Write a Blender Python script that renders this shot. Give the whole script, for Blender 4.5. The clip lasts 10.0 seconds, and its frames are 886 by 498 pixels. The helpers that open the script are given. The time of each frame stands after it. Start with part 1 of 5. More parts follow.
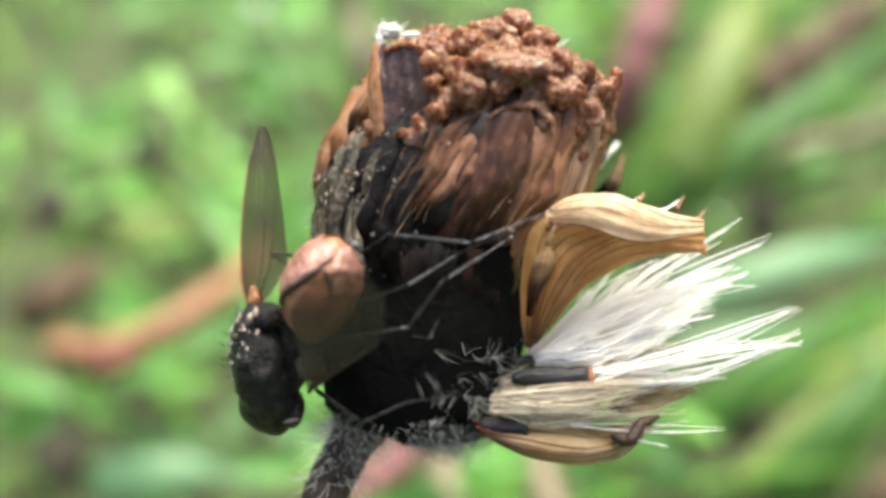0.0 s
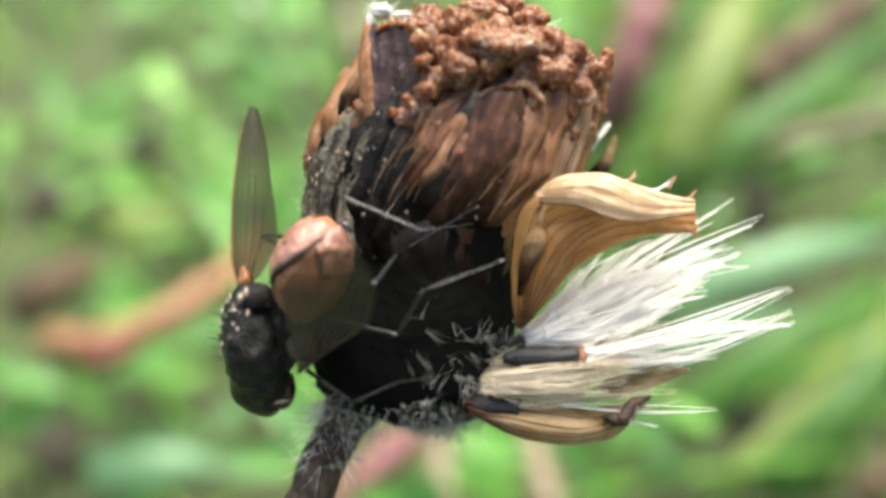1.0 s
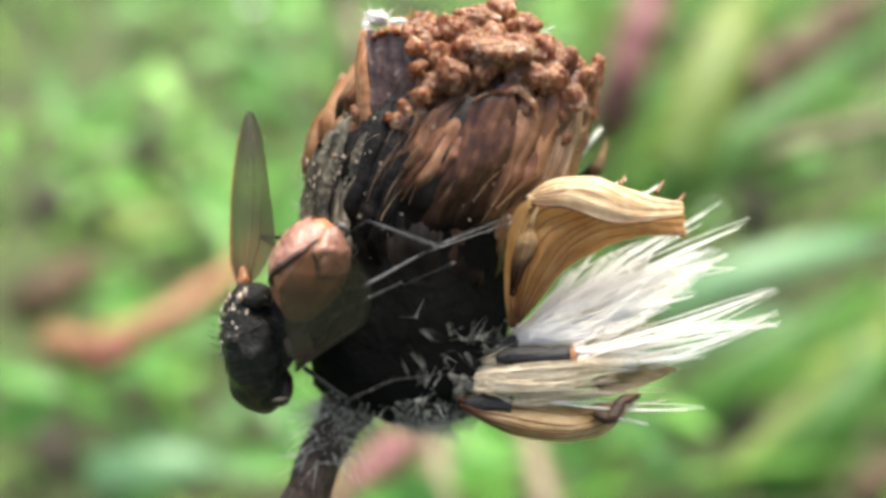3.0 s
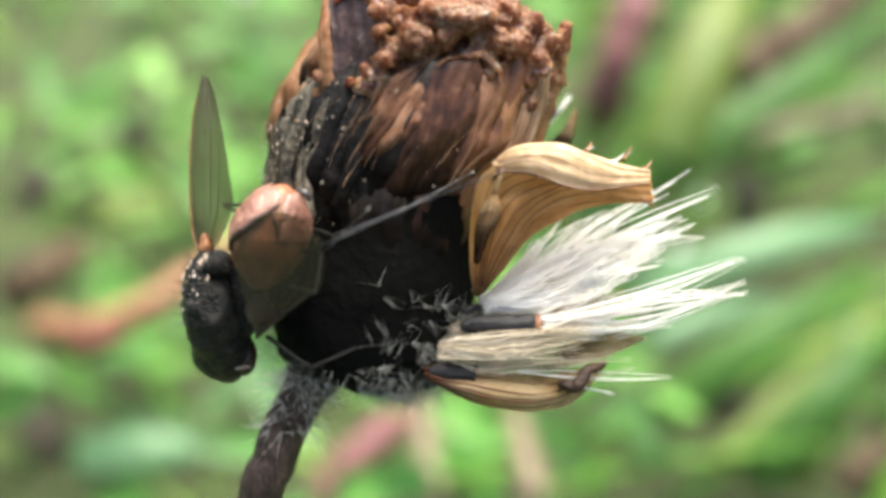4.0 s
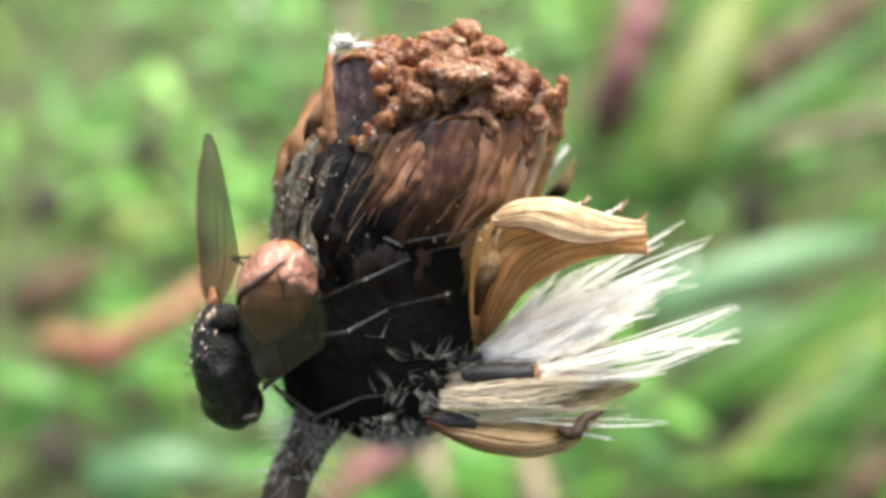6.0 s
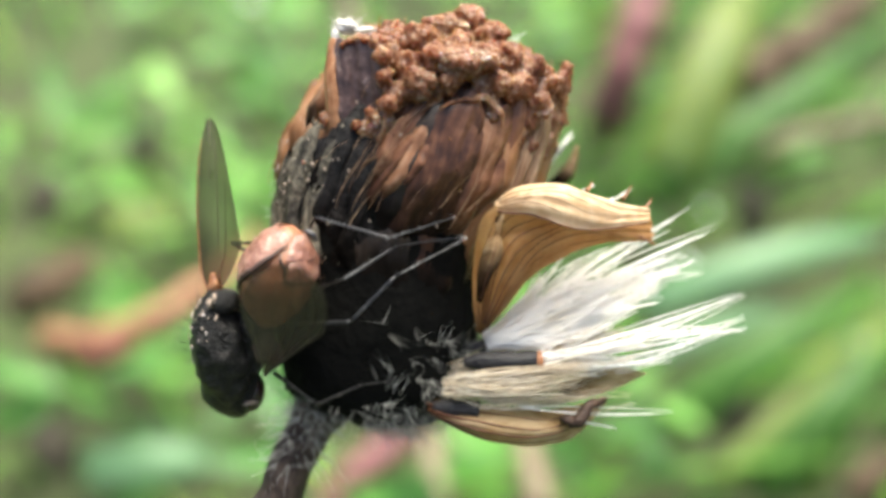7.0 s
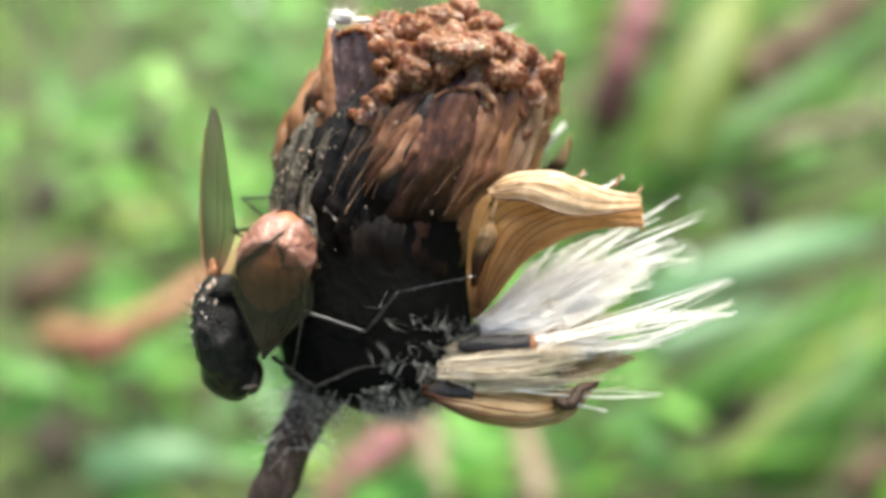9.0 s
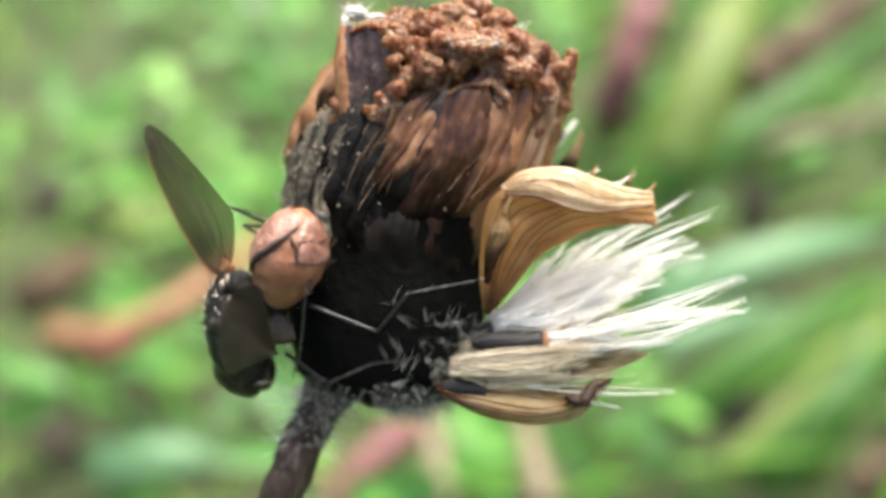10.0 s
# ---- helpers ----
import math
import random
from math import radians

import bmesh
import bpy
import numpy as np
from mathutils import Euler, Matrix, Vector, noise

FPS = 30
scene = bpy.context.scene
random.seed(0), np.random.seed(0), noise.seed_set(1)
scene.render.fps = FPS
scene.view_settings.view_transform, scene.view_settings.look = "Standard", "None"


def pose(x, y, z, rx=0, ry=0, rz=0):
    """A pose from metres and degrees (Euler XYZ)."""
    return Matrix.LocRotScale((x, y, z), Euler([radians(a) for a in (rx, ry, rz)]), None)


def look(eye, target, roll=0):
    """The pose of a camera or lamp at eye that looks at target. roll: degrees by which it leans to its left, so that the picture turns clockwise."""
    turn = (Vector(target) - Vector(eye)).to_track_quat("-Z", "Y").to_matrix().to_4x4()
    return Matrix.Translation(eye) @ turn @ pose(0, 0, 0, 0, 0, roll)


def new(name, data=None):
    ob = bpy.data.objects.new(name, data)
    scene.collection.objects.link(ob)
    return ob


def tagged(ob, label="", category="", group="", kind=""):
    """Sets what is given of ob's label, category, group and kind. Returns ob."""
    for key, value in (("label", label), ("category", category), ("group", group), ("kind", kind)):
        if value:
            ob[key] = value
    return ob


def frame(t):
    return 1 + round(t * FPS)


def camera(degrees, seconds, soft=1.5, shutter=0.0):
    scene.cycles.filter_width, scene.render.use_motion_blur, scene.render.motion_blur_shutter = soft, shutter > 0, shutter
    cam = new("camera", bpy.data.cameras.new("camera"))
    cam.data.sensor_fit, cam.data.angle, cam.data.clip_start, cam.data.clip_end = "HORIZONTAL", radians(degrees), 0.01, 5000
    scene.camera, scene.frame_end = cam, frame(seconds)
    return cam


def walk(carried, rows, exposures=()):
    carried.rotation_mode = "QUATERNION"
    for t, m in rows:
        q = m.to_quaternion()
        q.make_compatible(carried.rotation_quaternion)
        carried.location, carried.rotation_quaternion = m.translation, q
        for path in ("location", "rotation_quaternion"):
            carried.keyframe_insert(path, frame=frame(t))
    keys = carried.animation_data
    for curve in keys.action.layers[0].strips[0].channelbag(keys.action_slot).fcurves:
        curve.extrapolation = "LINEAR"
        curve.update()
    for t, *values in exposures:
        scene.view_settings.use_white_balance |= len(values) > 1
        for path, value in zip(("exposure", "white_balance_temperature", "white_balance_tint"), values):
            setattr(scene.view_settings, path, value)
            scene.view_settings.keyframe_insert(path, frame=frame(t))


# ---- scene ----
# The camera, held a hand's width from a dry seed head, looking down into a meadow.
cam = camera(43.0, 10.0, soft=3.6)
cam.data.dof.use_dof = True
cam.data.dof.focus_distance = 0.0312
cam.data.dof.aperture_fstop = 34.0
START = pose(0, 0, 0.115, 55, 0, 0)
MM = 0.001
# seconds; millimetres right, up and back from the first eye; degrees
ROWS = [
    (0.0, 0.000, -0.000, -0.000, 0.000, 0.000, 0.000),
    (0.1, 0.163, 0.019, -0.016, -0.024, 0.020, 0.014),
    (0.2, 0.183, 0.069, -0.033, -0.049, 0.040, 0.027),
    (0.3, 0.139, -0.215, -0.049, -0.073, 0.060, 0.041),
    (0.4, -0.016, -0.467, -0.066, -0.098, 0.080, 0.054),
    (0.5, -0.346, -0.448, -0.082, -0.122, 0.100, 0.068),
    (0.6, -0.550, -0.177, -0.077, -0.141, 0.046, 0.040),
    (0.7, -0.326, -0.000, -0.073, -0.160, -0.008, 0.012),
    (0.8, 0.042, -0.285, -0.068, -0.179, -0.061, -0.016),
    (0.9, 0.251, -0.475, -0.064, -0.198, -0.115, -0.044),
    (1.0, 0.158, -0.426, -0.059, -0.217, -0.169, -0.072),
    (1.1, -0.075, -0.486, 0.032, -0.222, -0.174, -0.096),
    (1.2, -0.166, -0.499, 0.123, -0.227, -0.180, -0.120),
    (1.3, -0.001, -0.544, 0.201, -0.233, -0.185, -0.145),
    (1.4, 0.133, -0.429, 0.280, -0.238, -0.191, -0.169),
    (1.5, 0.252, -0.184, 0.358, -0.243, -0.196, -0.193),
    (1.6, 0.610, 0.032, 0.456, -0.253, -0.113, -0.183),
    (1.7, 0.922, 0.282, 0.555, -0.263, -0.029, -0.173),
    (1.8, 0.988, 0.088, 0.652, -0.272, 0.054, -0.162),
    (1.9, 0.508, -0.422, 0.750, -0.282, 0.138, -0.152),
    (2.0, 0.175, -0.188, 0.848, -0.292, 0.221, -0.142),
    (2.1, -0.097, 0.032, 0.811, -0.286, 0.222, -0.120),
    (2.2, 0.179, 0.020, 0.774, -0.280, 0.223, -0.098),
    (2.3, 0.355, -0.357, 0.736, -0.273, 0.224, -0.077),
    (2.4, 0.398, -0.270, 0.700, -0.267, 0.225, -0.055),
    (2.5, 0.475, 0.298, 0.662, -0.261, 0.226, -0.033),
    (2.6, 0.432, -0.061, 0.741, -0.109, 0.039, 0.017),
    (2.7, 0.240, -0.320, 0.821, 0.044, -0.149, 0.066),
    (3.8, 0.962, -0.718, 0.539, -0.654, -0.236, 0.012),
    (3.9, 1.086, -0.857, 0.468, -0.639, -0.302, 0.066),
    (4.0, 1.209, -1.079, 0.397, -0.623, -0.369, 0.119),
    (4.1, 1.318, -1.288, 0.462, -0.572, -0.369, 0.090),
    (4.2, 1.509, -1.532, 0.526, -0.522, -0.370, 0.061),
    (4.3, 1.635, -1.080, 0.591, -0.471, -0.370, 0.031),
    (4.4, 1.562, -0.626, 0.655, -0.421, -0.371, 0.002),
    (4.5, 1.521, -0.621, 0.720, -0.370, -0.371, -0.027),
    (4.6, 1.420, -0.574, 0.860, -0.379, -0.277, -0.038),
    (4.7, 1.268, -0.408, 0.999, -0.388, -0.183, -0.050),
    (4.8, 1.081, -0.190, 1.139, -0.398, -0.088, -0.061),
    (4.9, 1.164, -0.429, 1.278, -0.407, 0.006, -0.073),
    (5.0, 1.435, -0.652, 1.418, -0.416, 0.100, -0.084),
    (5.1, 1.546, -0.520, 1.502, -0.290, 0.110, -0.105),
    (5.2, 1.521, 0.089, 1.587, -0.163, 0.121, -0.126),
    (6.3, 1.350, 0.267, 1.290, -0.435, 0.085, -0.198),
    (6.4, 0.977, 0.107, 1.214, -0.400, 0.174, -0.096),
    (6.5, 0.824, -0.189, 1.139, -0.365, 0.263, 0.005),
    (6.6, 0.833, -0.176, 1.119, -0.368, 0.212, 0.011),
    (6.7, 1.096, -0.331, 1.099, -0.371, 0.160, 0.017),
    (6.8, 1.274, -0.318, 1.079, -0.374, 0.109, 0.023),
    (6.9, 1.418, -0.423, 1.059, -0.377, 0.057, 0.029),
    (7.0, 1.310, -0.123, 1.039, -0.380, 0.006, 0.035),
    (7.1, 1.014, 0.040, 1.018, -0.396, 0.006, 0.051),
    (7.2, 0.585, -0.334, 0.997, -0.412, 0.006, 0.068),
    (7.3, 0.189, -0.608, 0.976, -0.427, 0.007, 0.084),
    (7.4, 0.247, -0.545, 0.955, -0.443, 0.007, 0.101),
    (7.5, 0.640, -0.500, 0.934, -0.459, 0.007, 0.117),
    (7.6, 1.154, -0.692, 0.959, -0.430, -0.041, 0.090),
    (7.7, 1.400, -0.582, 0.985, -0.401, -0.088, 0.063),
    (7.8, 1.276, -0.506, 1.010, -0.372, -0.136, 0.035),
    (7.9, 1.236, -0.496, 1.036, -0.343, -0.183, 0.008),
    (8.0, 1.078, -0.588, 1.061, -0.314, -0.231, -0.019),
    (8.1, 1.084, -0.566, 1.229, -0.346, -0.119, -0.033),
    (8.2, 1.006, -0.511, 1.396, -0.378, -0.007, -0.046),
    (8.3, 1.131, -0.319, 1.564, -0.410, 0.105, -0.060),
    (8.4, 1.396, -0.498, 1.602, -0.505, 0.027, -0.118),
    (8.5, 1.644, -0.660, 1.640, -0.600, -0.050, -0.176),
    (8.6, 1.673, -0.993, 1.652, -0.555, -0.032, -0.154),
    (8.7, 1.427, -0.949, 1.664, -0.510, -0.013, -0.132),
    (8.8, 1.198, -0.904, 1.676, -0.466, 0.005, -0.110),
    (8.9, 1.416, -0.723, 1.688, -0.421, 0.024, -0.088),
    (9.0, 1.479, -0.524, 1.700, -0.376, 0.042, -0.066),
    (9.1, 1.183, -0.372, 1.701, -0.360, 0.031, -0.054),
    (9.2, 0.904, -0.443, 1.702, -0.344, 0.021, -0.041),
    (9.3, 0.882, -0.462, 1.703, -0.328, 0.010, -0.029),
    (9.4, 1.211, -0.623, 1.592, -0.447, -0.034, -0.022),
    (9.5, 1.510, -0.875, 1.482, -0.566, -0.077, -0.015),
    (9.6, 1.622, -0.843, 1.529, -0.509, -0.052, 0.003),
    (9.7, 1.361, -0.800, 1.575, -0.452, -0.027, 0.022),
    (9.8, 1.138, -0.275, 1.618, -0.412, 0.012, 0.018),
    (9.9, 1.138, -0.246, 1.660, -0.372, 0.052, 0.014),
    (10.0, 1.132, -0.652, 1.703, -0.332, 0.091, 0.010),
]
walk(cam, [(t, START @ pose(x * MM, y * MM, z * MM, rx, ry, rz)) for t, x, y, z, rx, ry, rz in ROWS],
     exposures=((0.0, 1.36, 6500, 5), (10.0, 1.36, 6500, 5)))

# ---- world, sun ----
world = bpy.data.worlds.new("world")
scene.world = world
world.use_nodes = True
sky = world.node_tree.nodes.new("ShaderNodeTexSky")
sky.sky_type, sky.sun_disc = "NISHITA", False
sky.air_density, sky.dust_density = 0.6, 6.0
SUN_FROM = Vector((0.12, 0.32, 0.94)).normalized()
sky.sun_elevation = math.asin(SUN_FROM.z)
sky.sun_rotation = math.atan2(SUN_FROM.x, SUN_FROM.y)
back = world.node_tree.nodes["Background"]
back.inputs["Strength"].default_value = 0.15
world.node_tree.links.new(sky.outputs["Color"], back.inputs["Color"])
lamp = bpy.data.lights.new("sun", "SUN")
lamp.energy, lamp.angle, lamp.color = 4.0, radians(50.0), (1.0, 0.94, 0.84)
sun = new("sun", lamp)
sun.matrix_world = look(SUN_FROM * 5, (0, 0, 0))

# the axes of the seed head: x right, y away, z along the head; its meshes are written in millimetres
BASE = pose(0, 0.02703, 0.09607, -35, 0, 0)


# ---- materials ----
def material(name, stops, rough=0.6, scale=900.0, detail=6.0, bump=0.3, bump_scale=None, translucent=0.0,
             spec=0.4, vary=0.0, island=0.0, stretch=(1, 1, 1), coat=0.0, sub=0.0, fine=0.35, streak=None, rot_shade=None):
    """Noise at two scales through a colour ramp, with relief; vary: by object, island: by piece of a joined mesh;
    streak: grain across and along the piece, per millimetre, and its weight; rot_shade: millimetres from its foot where
    the blackened part, decay or painted shade, begins to fade and ends."""
    m = bpy.data.materials.new(name)
    m.use_nodes = True
    nt = m.node_tree
    n, l = nt.nodes, nt.links
    b = n["Principled BSDF"]
    coord = n.new("ShaderNodeTexCoord")
    mapping = n.new("ShaderNodeMapping")
    mapping.inputs["Scale"].default_value = stretch
    l.new(coord.outputs["Object"], mapping.inputs["Vector"])
    big, small = n.new("ShaderNodeTexNoise"), n.new("ShaderNodeTexNoise")
    big.inputs["Scale"].default_value, big.inputs["Detail"].default_value = scale, detail
    small.inputs["Scale"].default_value, small.inputs["Detail"].default_value = scale * 5.3, 4.0
    l.new(mapping.outputs["Vector"], big.inputs["Vector"])
    l.new(mapping.outputs["Vector"], small.inputs["Vector"])
    mix = n.new("ShaderNodeMix")
    mix.inputs[0].default_value = fine
    l.new(big.outputs["Fac"], mix.inputs[2])
    l.new(small.outputs["Fac"], mix.inputs[3])
    value = mix.outputs[0]
    if streak:
        along_piece, lines, blend = n.new("ShaderNodeMapping"), n.new("ShaderNodeTexNoise"), n.new("ShaderNodeMix")
        along_piece.inputs["Scale"].default_value = (*streak[:2], 1)
        l.new(coord.outputs["UV"], along_piece.inputs["Vector"])
        l.new(along_piece.outputs["Vector"], lines.inputs["Vector"])
        lines.inputs["Scale"].default_value, lines.inputs["Detail"].default_value = 1.0, 5.0
        blend.inputs[0].default_value = streak[2]
        l.new(value, blend.inputs[2])
        l.new(lines.outputs["Fac"], blend.inputs[3])
        value = blend.outputs[0]
    for amount, node, out in ((vary, "ShaderNodeObjectInfo", "Random"), (island, "ShaderNodeNewGeometry", "Random Per Island")):
        if amount:
            src = n.new(node)
            span = n.new("ShaderNodeMapRange")
            span.inputs["To Min"].default_value, span.inputs["To Max"].default_value = -amount, amount
            l.new(src.outputs[out], span.inputs["Value"])
            add = n.new("ShaderNodeMath")
            l.new(value, add.inputs[0])
            l.new(span.outputs["Result"], add.inputs[1])
            value = add.outputs[0]
    ramp = n.new("ShaderNodeValToRGB")
    while len(ramp.color_ramp.elements) < len(stops):
        ramp.color_ramp.elements.new(0.5)
    for e, (p, c) in zip(ramp.color_ramp.elements, stops):
        e.position, e.color = p, (*c, 1)
    l.new(value, ramp.inputs["Fac"])
    colour = ramp.outputs["Color"]
    if rot_shade:
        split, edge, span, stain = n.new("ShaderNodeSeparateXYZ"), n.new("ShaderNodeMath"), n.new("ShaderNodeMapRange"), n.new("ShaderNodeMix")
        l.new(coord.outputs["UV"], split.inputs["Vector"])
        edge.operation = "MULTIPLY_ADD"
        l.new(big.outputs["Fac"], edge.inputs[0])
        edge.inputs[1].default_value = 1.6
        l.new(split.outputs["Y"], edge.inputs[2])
        span.inputs["From Min"].default_value, span.inputs["From Max"].default_value = rot_shade[0] + 0.8, rot_shade[1] + 0.8
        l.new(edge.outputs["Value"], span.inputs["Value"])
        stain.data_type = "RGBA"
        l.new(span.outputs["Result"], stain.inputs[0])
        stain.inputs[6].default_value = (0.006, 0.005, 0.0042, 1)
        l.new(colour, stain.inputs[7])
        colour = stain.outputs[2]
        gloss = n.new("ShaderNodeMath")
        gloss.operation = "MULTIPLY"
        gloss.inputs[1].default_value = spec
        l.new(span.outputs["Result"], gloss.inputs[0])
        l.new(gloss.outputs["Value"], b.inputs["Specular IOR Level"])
    l.new(colour, b.inputs["Base Color"])
    b.inputs["Roughness"].default_value = rough
    b.inputs["Specular IOR Level"].default_value = spec
    b.inputs["Coat Weight"].default_value = coat
    b.inputs["Coat Roughness"].default_value = 0.15
    if sub:
        b.inputs["Subsurface Weight"].default_value = sub
        b.inputs["Subsurface Radius"].default_value = (0.0006, 0.0003, 0.0001)
        b.inputs["Subsurface Scale"].default_value = 1.0
    if bump:
        relief = n.new("ShaderNodeBump")
        relief.inputs["Strength"].default_value = bump
        relief.inputs["Distance"].default_value = 0.35 / (bump_scale or scale)
        l.new(value, relief.inputs["Height"])
        l.new(relief.outputs["Normal"], b.inputs["Normal"])
    if translucent:
        tr = n.new("ShaderNodeBsdfTranslucent")
        l.new(colour, tr.inputs["Color"])
        shade = n.new("ShaderNodeMixShader")
        shade.inputs[0].default_value = translucent
        l.new(b.outputs["BSDF"], shade.inputs[1])
        l.new(tr.outputs["BSDF"], shade.inputs[2])
        l.new(shade.outputs["Shader"], n["Material Output"].inputs["Surface"])
    return m


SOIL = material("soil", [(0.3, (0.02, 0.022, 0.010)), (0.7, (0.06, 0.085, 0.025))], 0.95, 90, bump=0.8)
GRASS = material("grass", [(0.10, (0.032, 0.095, 0.018)), (0.38, (0.095, 0.27, 0.033)), (0.66, (0.18, 0.40, 0.055)), (0.97, (0.37, 0.48, 0.10))],
                 0.5, 60, bump=0.15, translucent=0.45, island=0.32, stretch=(1, 1, 0.3))
LEAF = material("meadow_leaf", [(0.12, (0.032, 0.10, 0.022)), (0.45, (0.105, 0.29, 0.05)), (0.85, (0.23, 0.46, 0.10))],
                0.4, 120, bump=0.2, translucent=0.4, island=0.32)
BLADE = material("green_blade", [(0.3, (0.045, 0.135, 0.016)), (0.6, (0.085, 0.225, 0.032)), (0.9, (0.16, 0.31, 0.055))],
                 0.5, 70, bump=0.15, translucent=0.45, vary=0.15)
YELLOW = material("yellow_blade", [(0.3, (0.115, 0.19, 0.030)), (0.7, (0.19, 0.245, 0.045))], 0.5, 70, bump=0.15, translucent=0.4)
PALE = material("pale_leaf", [(0.3, (0.11, 0.24, 0.11)), (0.7, (0.19, 0.35, 0.17))], 0.4, 60, bump=0.15, translucent=0.35)
RUST = material("rust_stalk", [(0.3, (0.16, 0.066, 0.032)), (0.7, (0.27, 0.135, 0.070))], 0.6, 90, bump=0.3)
DARKRUST = material("dark_red_stalk", [(0.3, (0.055, 0.014, 0.008)), (0.7, (0.12, 0.036, 0.02))], 0.6, 90, bump=0.3)
PINK = material("pink_stalk", [(0.3, (0.13, 0.046, 0.050)), (0.7, (0.23, 0.098, 0.095))], 0.55, 90, bump=0.3)
BEIGE = material("beige_stalk", [(0.3, (0.13, 0.10, 0.06)), (0.7, (0.21, 0.165, 0.11))], 0.6, 90, bump=0.3)
BROWN = material("brown_litter", [(0.3, (0.04, 0.026, 0.014)), (0.7, (0.11, 0.070, 0.036))], 0.8, 90, bump=0.4)
BLACKISH = material("blackish_litter", [(0.3, (0.012, 0.012, 0.007)), (0.7, (0.04, 0.034, 0.020))], 0.9, 90, bump=0.5)
# opaque near-white colour in place of the sparkle of the drops
DEW = material("dew_glint", [(0.3, (0.7, 0.75, 0.7)), (0.7, (0.8, 0.85, 0.8))], 0.3, 200, bump=0.05)

STEM = material("stem_bark", [(0.34, (0.010, 0.006, 0.004)), (0.48, (0.040, 0.024, 0.017)), (0.62, (0.10, 0.066, 0.047)), (0.8, (0.28, 0.22, 0.17))], 0.7, 1500, bump=0.9, stretch=(1.3, 1.3, 0.45), fine=0.45)
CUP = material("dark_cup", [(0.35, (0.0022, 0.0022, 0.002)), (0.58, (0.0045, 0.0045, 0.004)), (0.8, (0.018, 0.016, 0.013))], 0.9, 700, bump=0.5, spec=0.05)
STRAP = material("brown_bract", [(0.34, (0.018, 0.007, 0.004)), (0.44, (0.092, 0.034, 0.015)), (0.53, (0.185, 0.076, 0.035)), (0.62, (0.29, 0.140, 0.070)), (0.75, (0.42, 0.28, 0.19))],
                 0.34, 700, bump=0.4, vary=0.06, spec=0.5, fine=0.3, translucent=0.2, streak=(7, 0.6, 0.30), rot_shade=(0.0, 1.3))
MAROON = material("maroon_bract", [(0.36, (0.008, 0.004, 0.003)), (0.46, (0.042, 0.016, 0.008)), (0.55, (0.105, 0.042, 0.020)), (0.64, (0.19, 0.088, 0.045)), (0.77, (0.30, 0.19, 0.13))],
                  0.32, 600, bump=0.4, vary=0.05, spec=0.5, fine=0.35, translucent=0.12, streak=(6, 0.55, 0.36), rot_shade=(0.2, 2.6))
DUSK = material("dusky_scale", [(0.38, (0.003, 0.0028, 0.0025)), (0.56, (0.011, 0.009, 0.008)), (0.66, (0.045, 0.038, 0.032)), (0.78, (0.20, 0.17, 0.15))], 0.6, 1300, bump=0.8, vary=0.05, spec=0.2, fine=0.5, streak=(5, 1.2, 0.45), rot_shade=(0.4, 1.8))
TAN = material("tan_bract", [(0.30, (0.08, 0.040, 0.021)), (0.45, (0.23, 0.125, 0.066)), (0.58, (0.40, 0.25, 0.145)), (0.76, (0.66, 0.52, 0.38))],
               0.4, 900, bump=0.4, vary=0.08, spec=0.45, fine=0.25, translucent=0.35, streak=(11, 0.5, 0.5), rot_shade=(0.0, 1.0))
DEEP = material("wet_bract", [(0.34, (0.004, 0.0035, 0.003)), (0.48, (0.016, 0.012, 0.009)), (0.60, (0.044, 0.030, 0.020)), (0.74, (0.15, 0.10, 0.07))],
                0.38, 800, bump=0.4, vary=0.06, spec=0.4, fine=0.35, streak=(4, 0.6, 0.45), rot_shade=(0.3, 2.0))
FUZZ = material("pale_fuzz", [(0.3, (0.42, 0.25, 0.16)), (0.7, (0.80, 0.68, 0.58))], 0.5, 900, bump=0.0, island=0.25, translucent=0.35)
FIBRE = material("tan_fibre", [(0.3, (0.16, 0.08, 0.04)), (0.7, (0.42, 0.28, 0.17))], 0.45, 900, bump=0.0, island=0.25, translucent=0.2)
SLATE = material("slate_panel", [(0.36, (0.020, 0.011, 0.010)), (0.50, (0.062, 0.034, 0.029)), (0.60, (0.12, 0.076, 0.068)), (0.72, (0.44, 0.37, 0.34))], 0.36, 1200, bump=0.5, spec=0.5, fine=0.45, streak=(3, 0.8, 0.3))
RIM = material("orange_bract", [(0.30, (0.11, 0.042, 0.018)), (0.44, (0.30, 0.125, 0.048)), (0.57, (0.46, 0.23, 0.105)), (0.75, (0.68, 0.48, 0.32))], 0.4, 800, bump=0.4, vary=0.07, translucent=0.5, spec=0.5, fine=0.25, streak=(9, 0.5, 0.45), rot_shade=(-0.2, 0.8))
AMBER = material("amber_edge", [(0.30, (0.12, 0.046, 0.020)), (0.46, (0.28, 0.115, 0.046)), (0.60, (0.42, 0.21, 0.10)), (0.78, (0.64, 0.44, 0.29))], 0.4, 900, bump=0.4, translucent=0.3, spec=0.5)
CRUST = material("grey_crust", [(0.38, (0.016, 0.014, 0.010)), (0.48, (0.085, 0.074, 0.052)), (0.56, (0.21, 0.185, 0.135)), (0.64, (0.40, 0.36, 0.28)), (0.76, (0.66, 0.62, 0.54))], 0.65, 1100, bump=0.7, vary=0.05, fine=0.5, translucent=0.2, streak=(4, 0.7, 0.42))
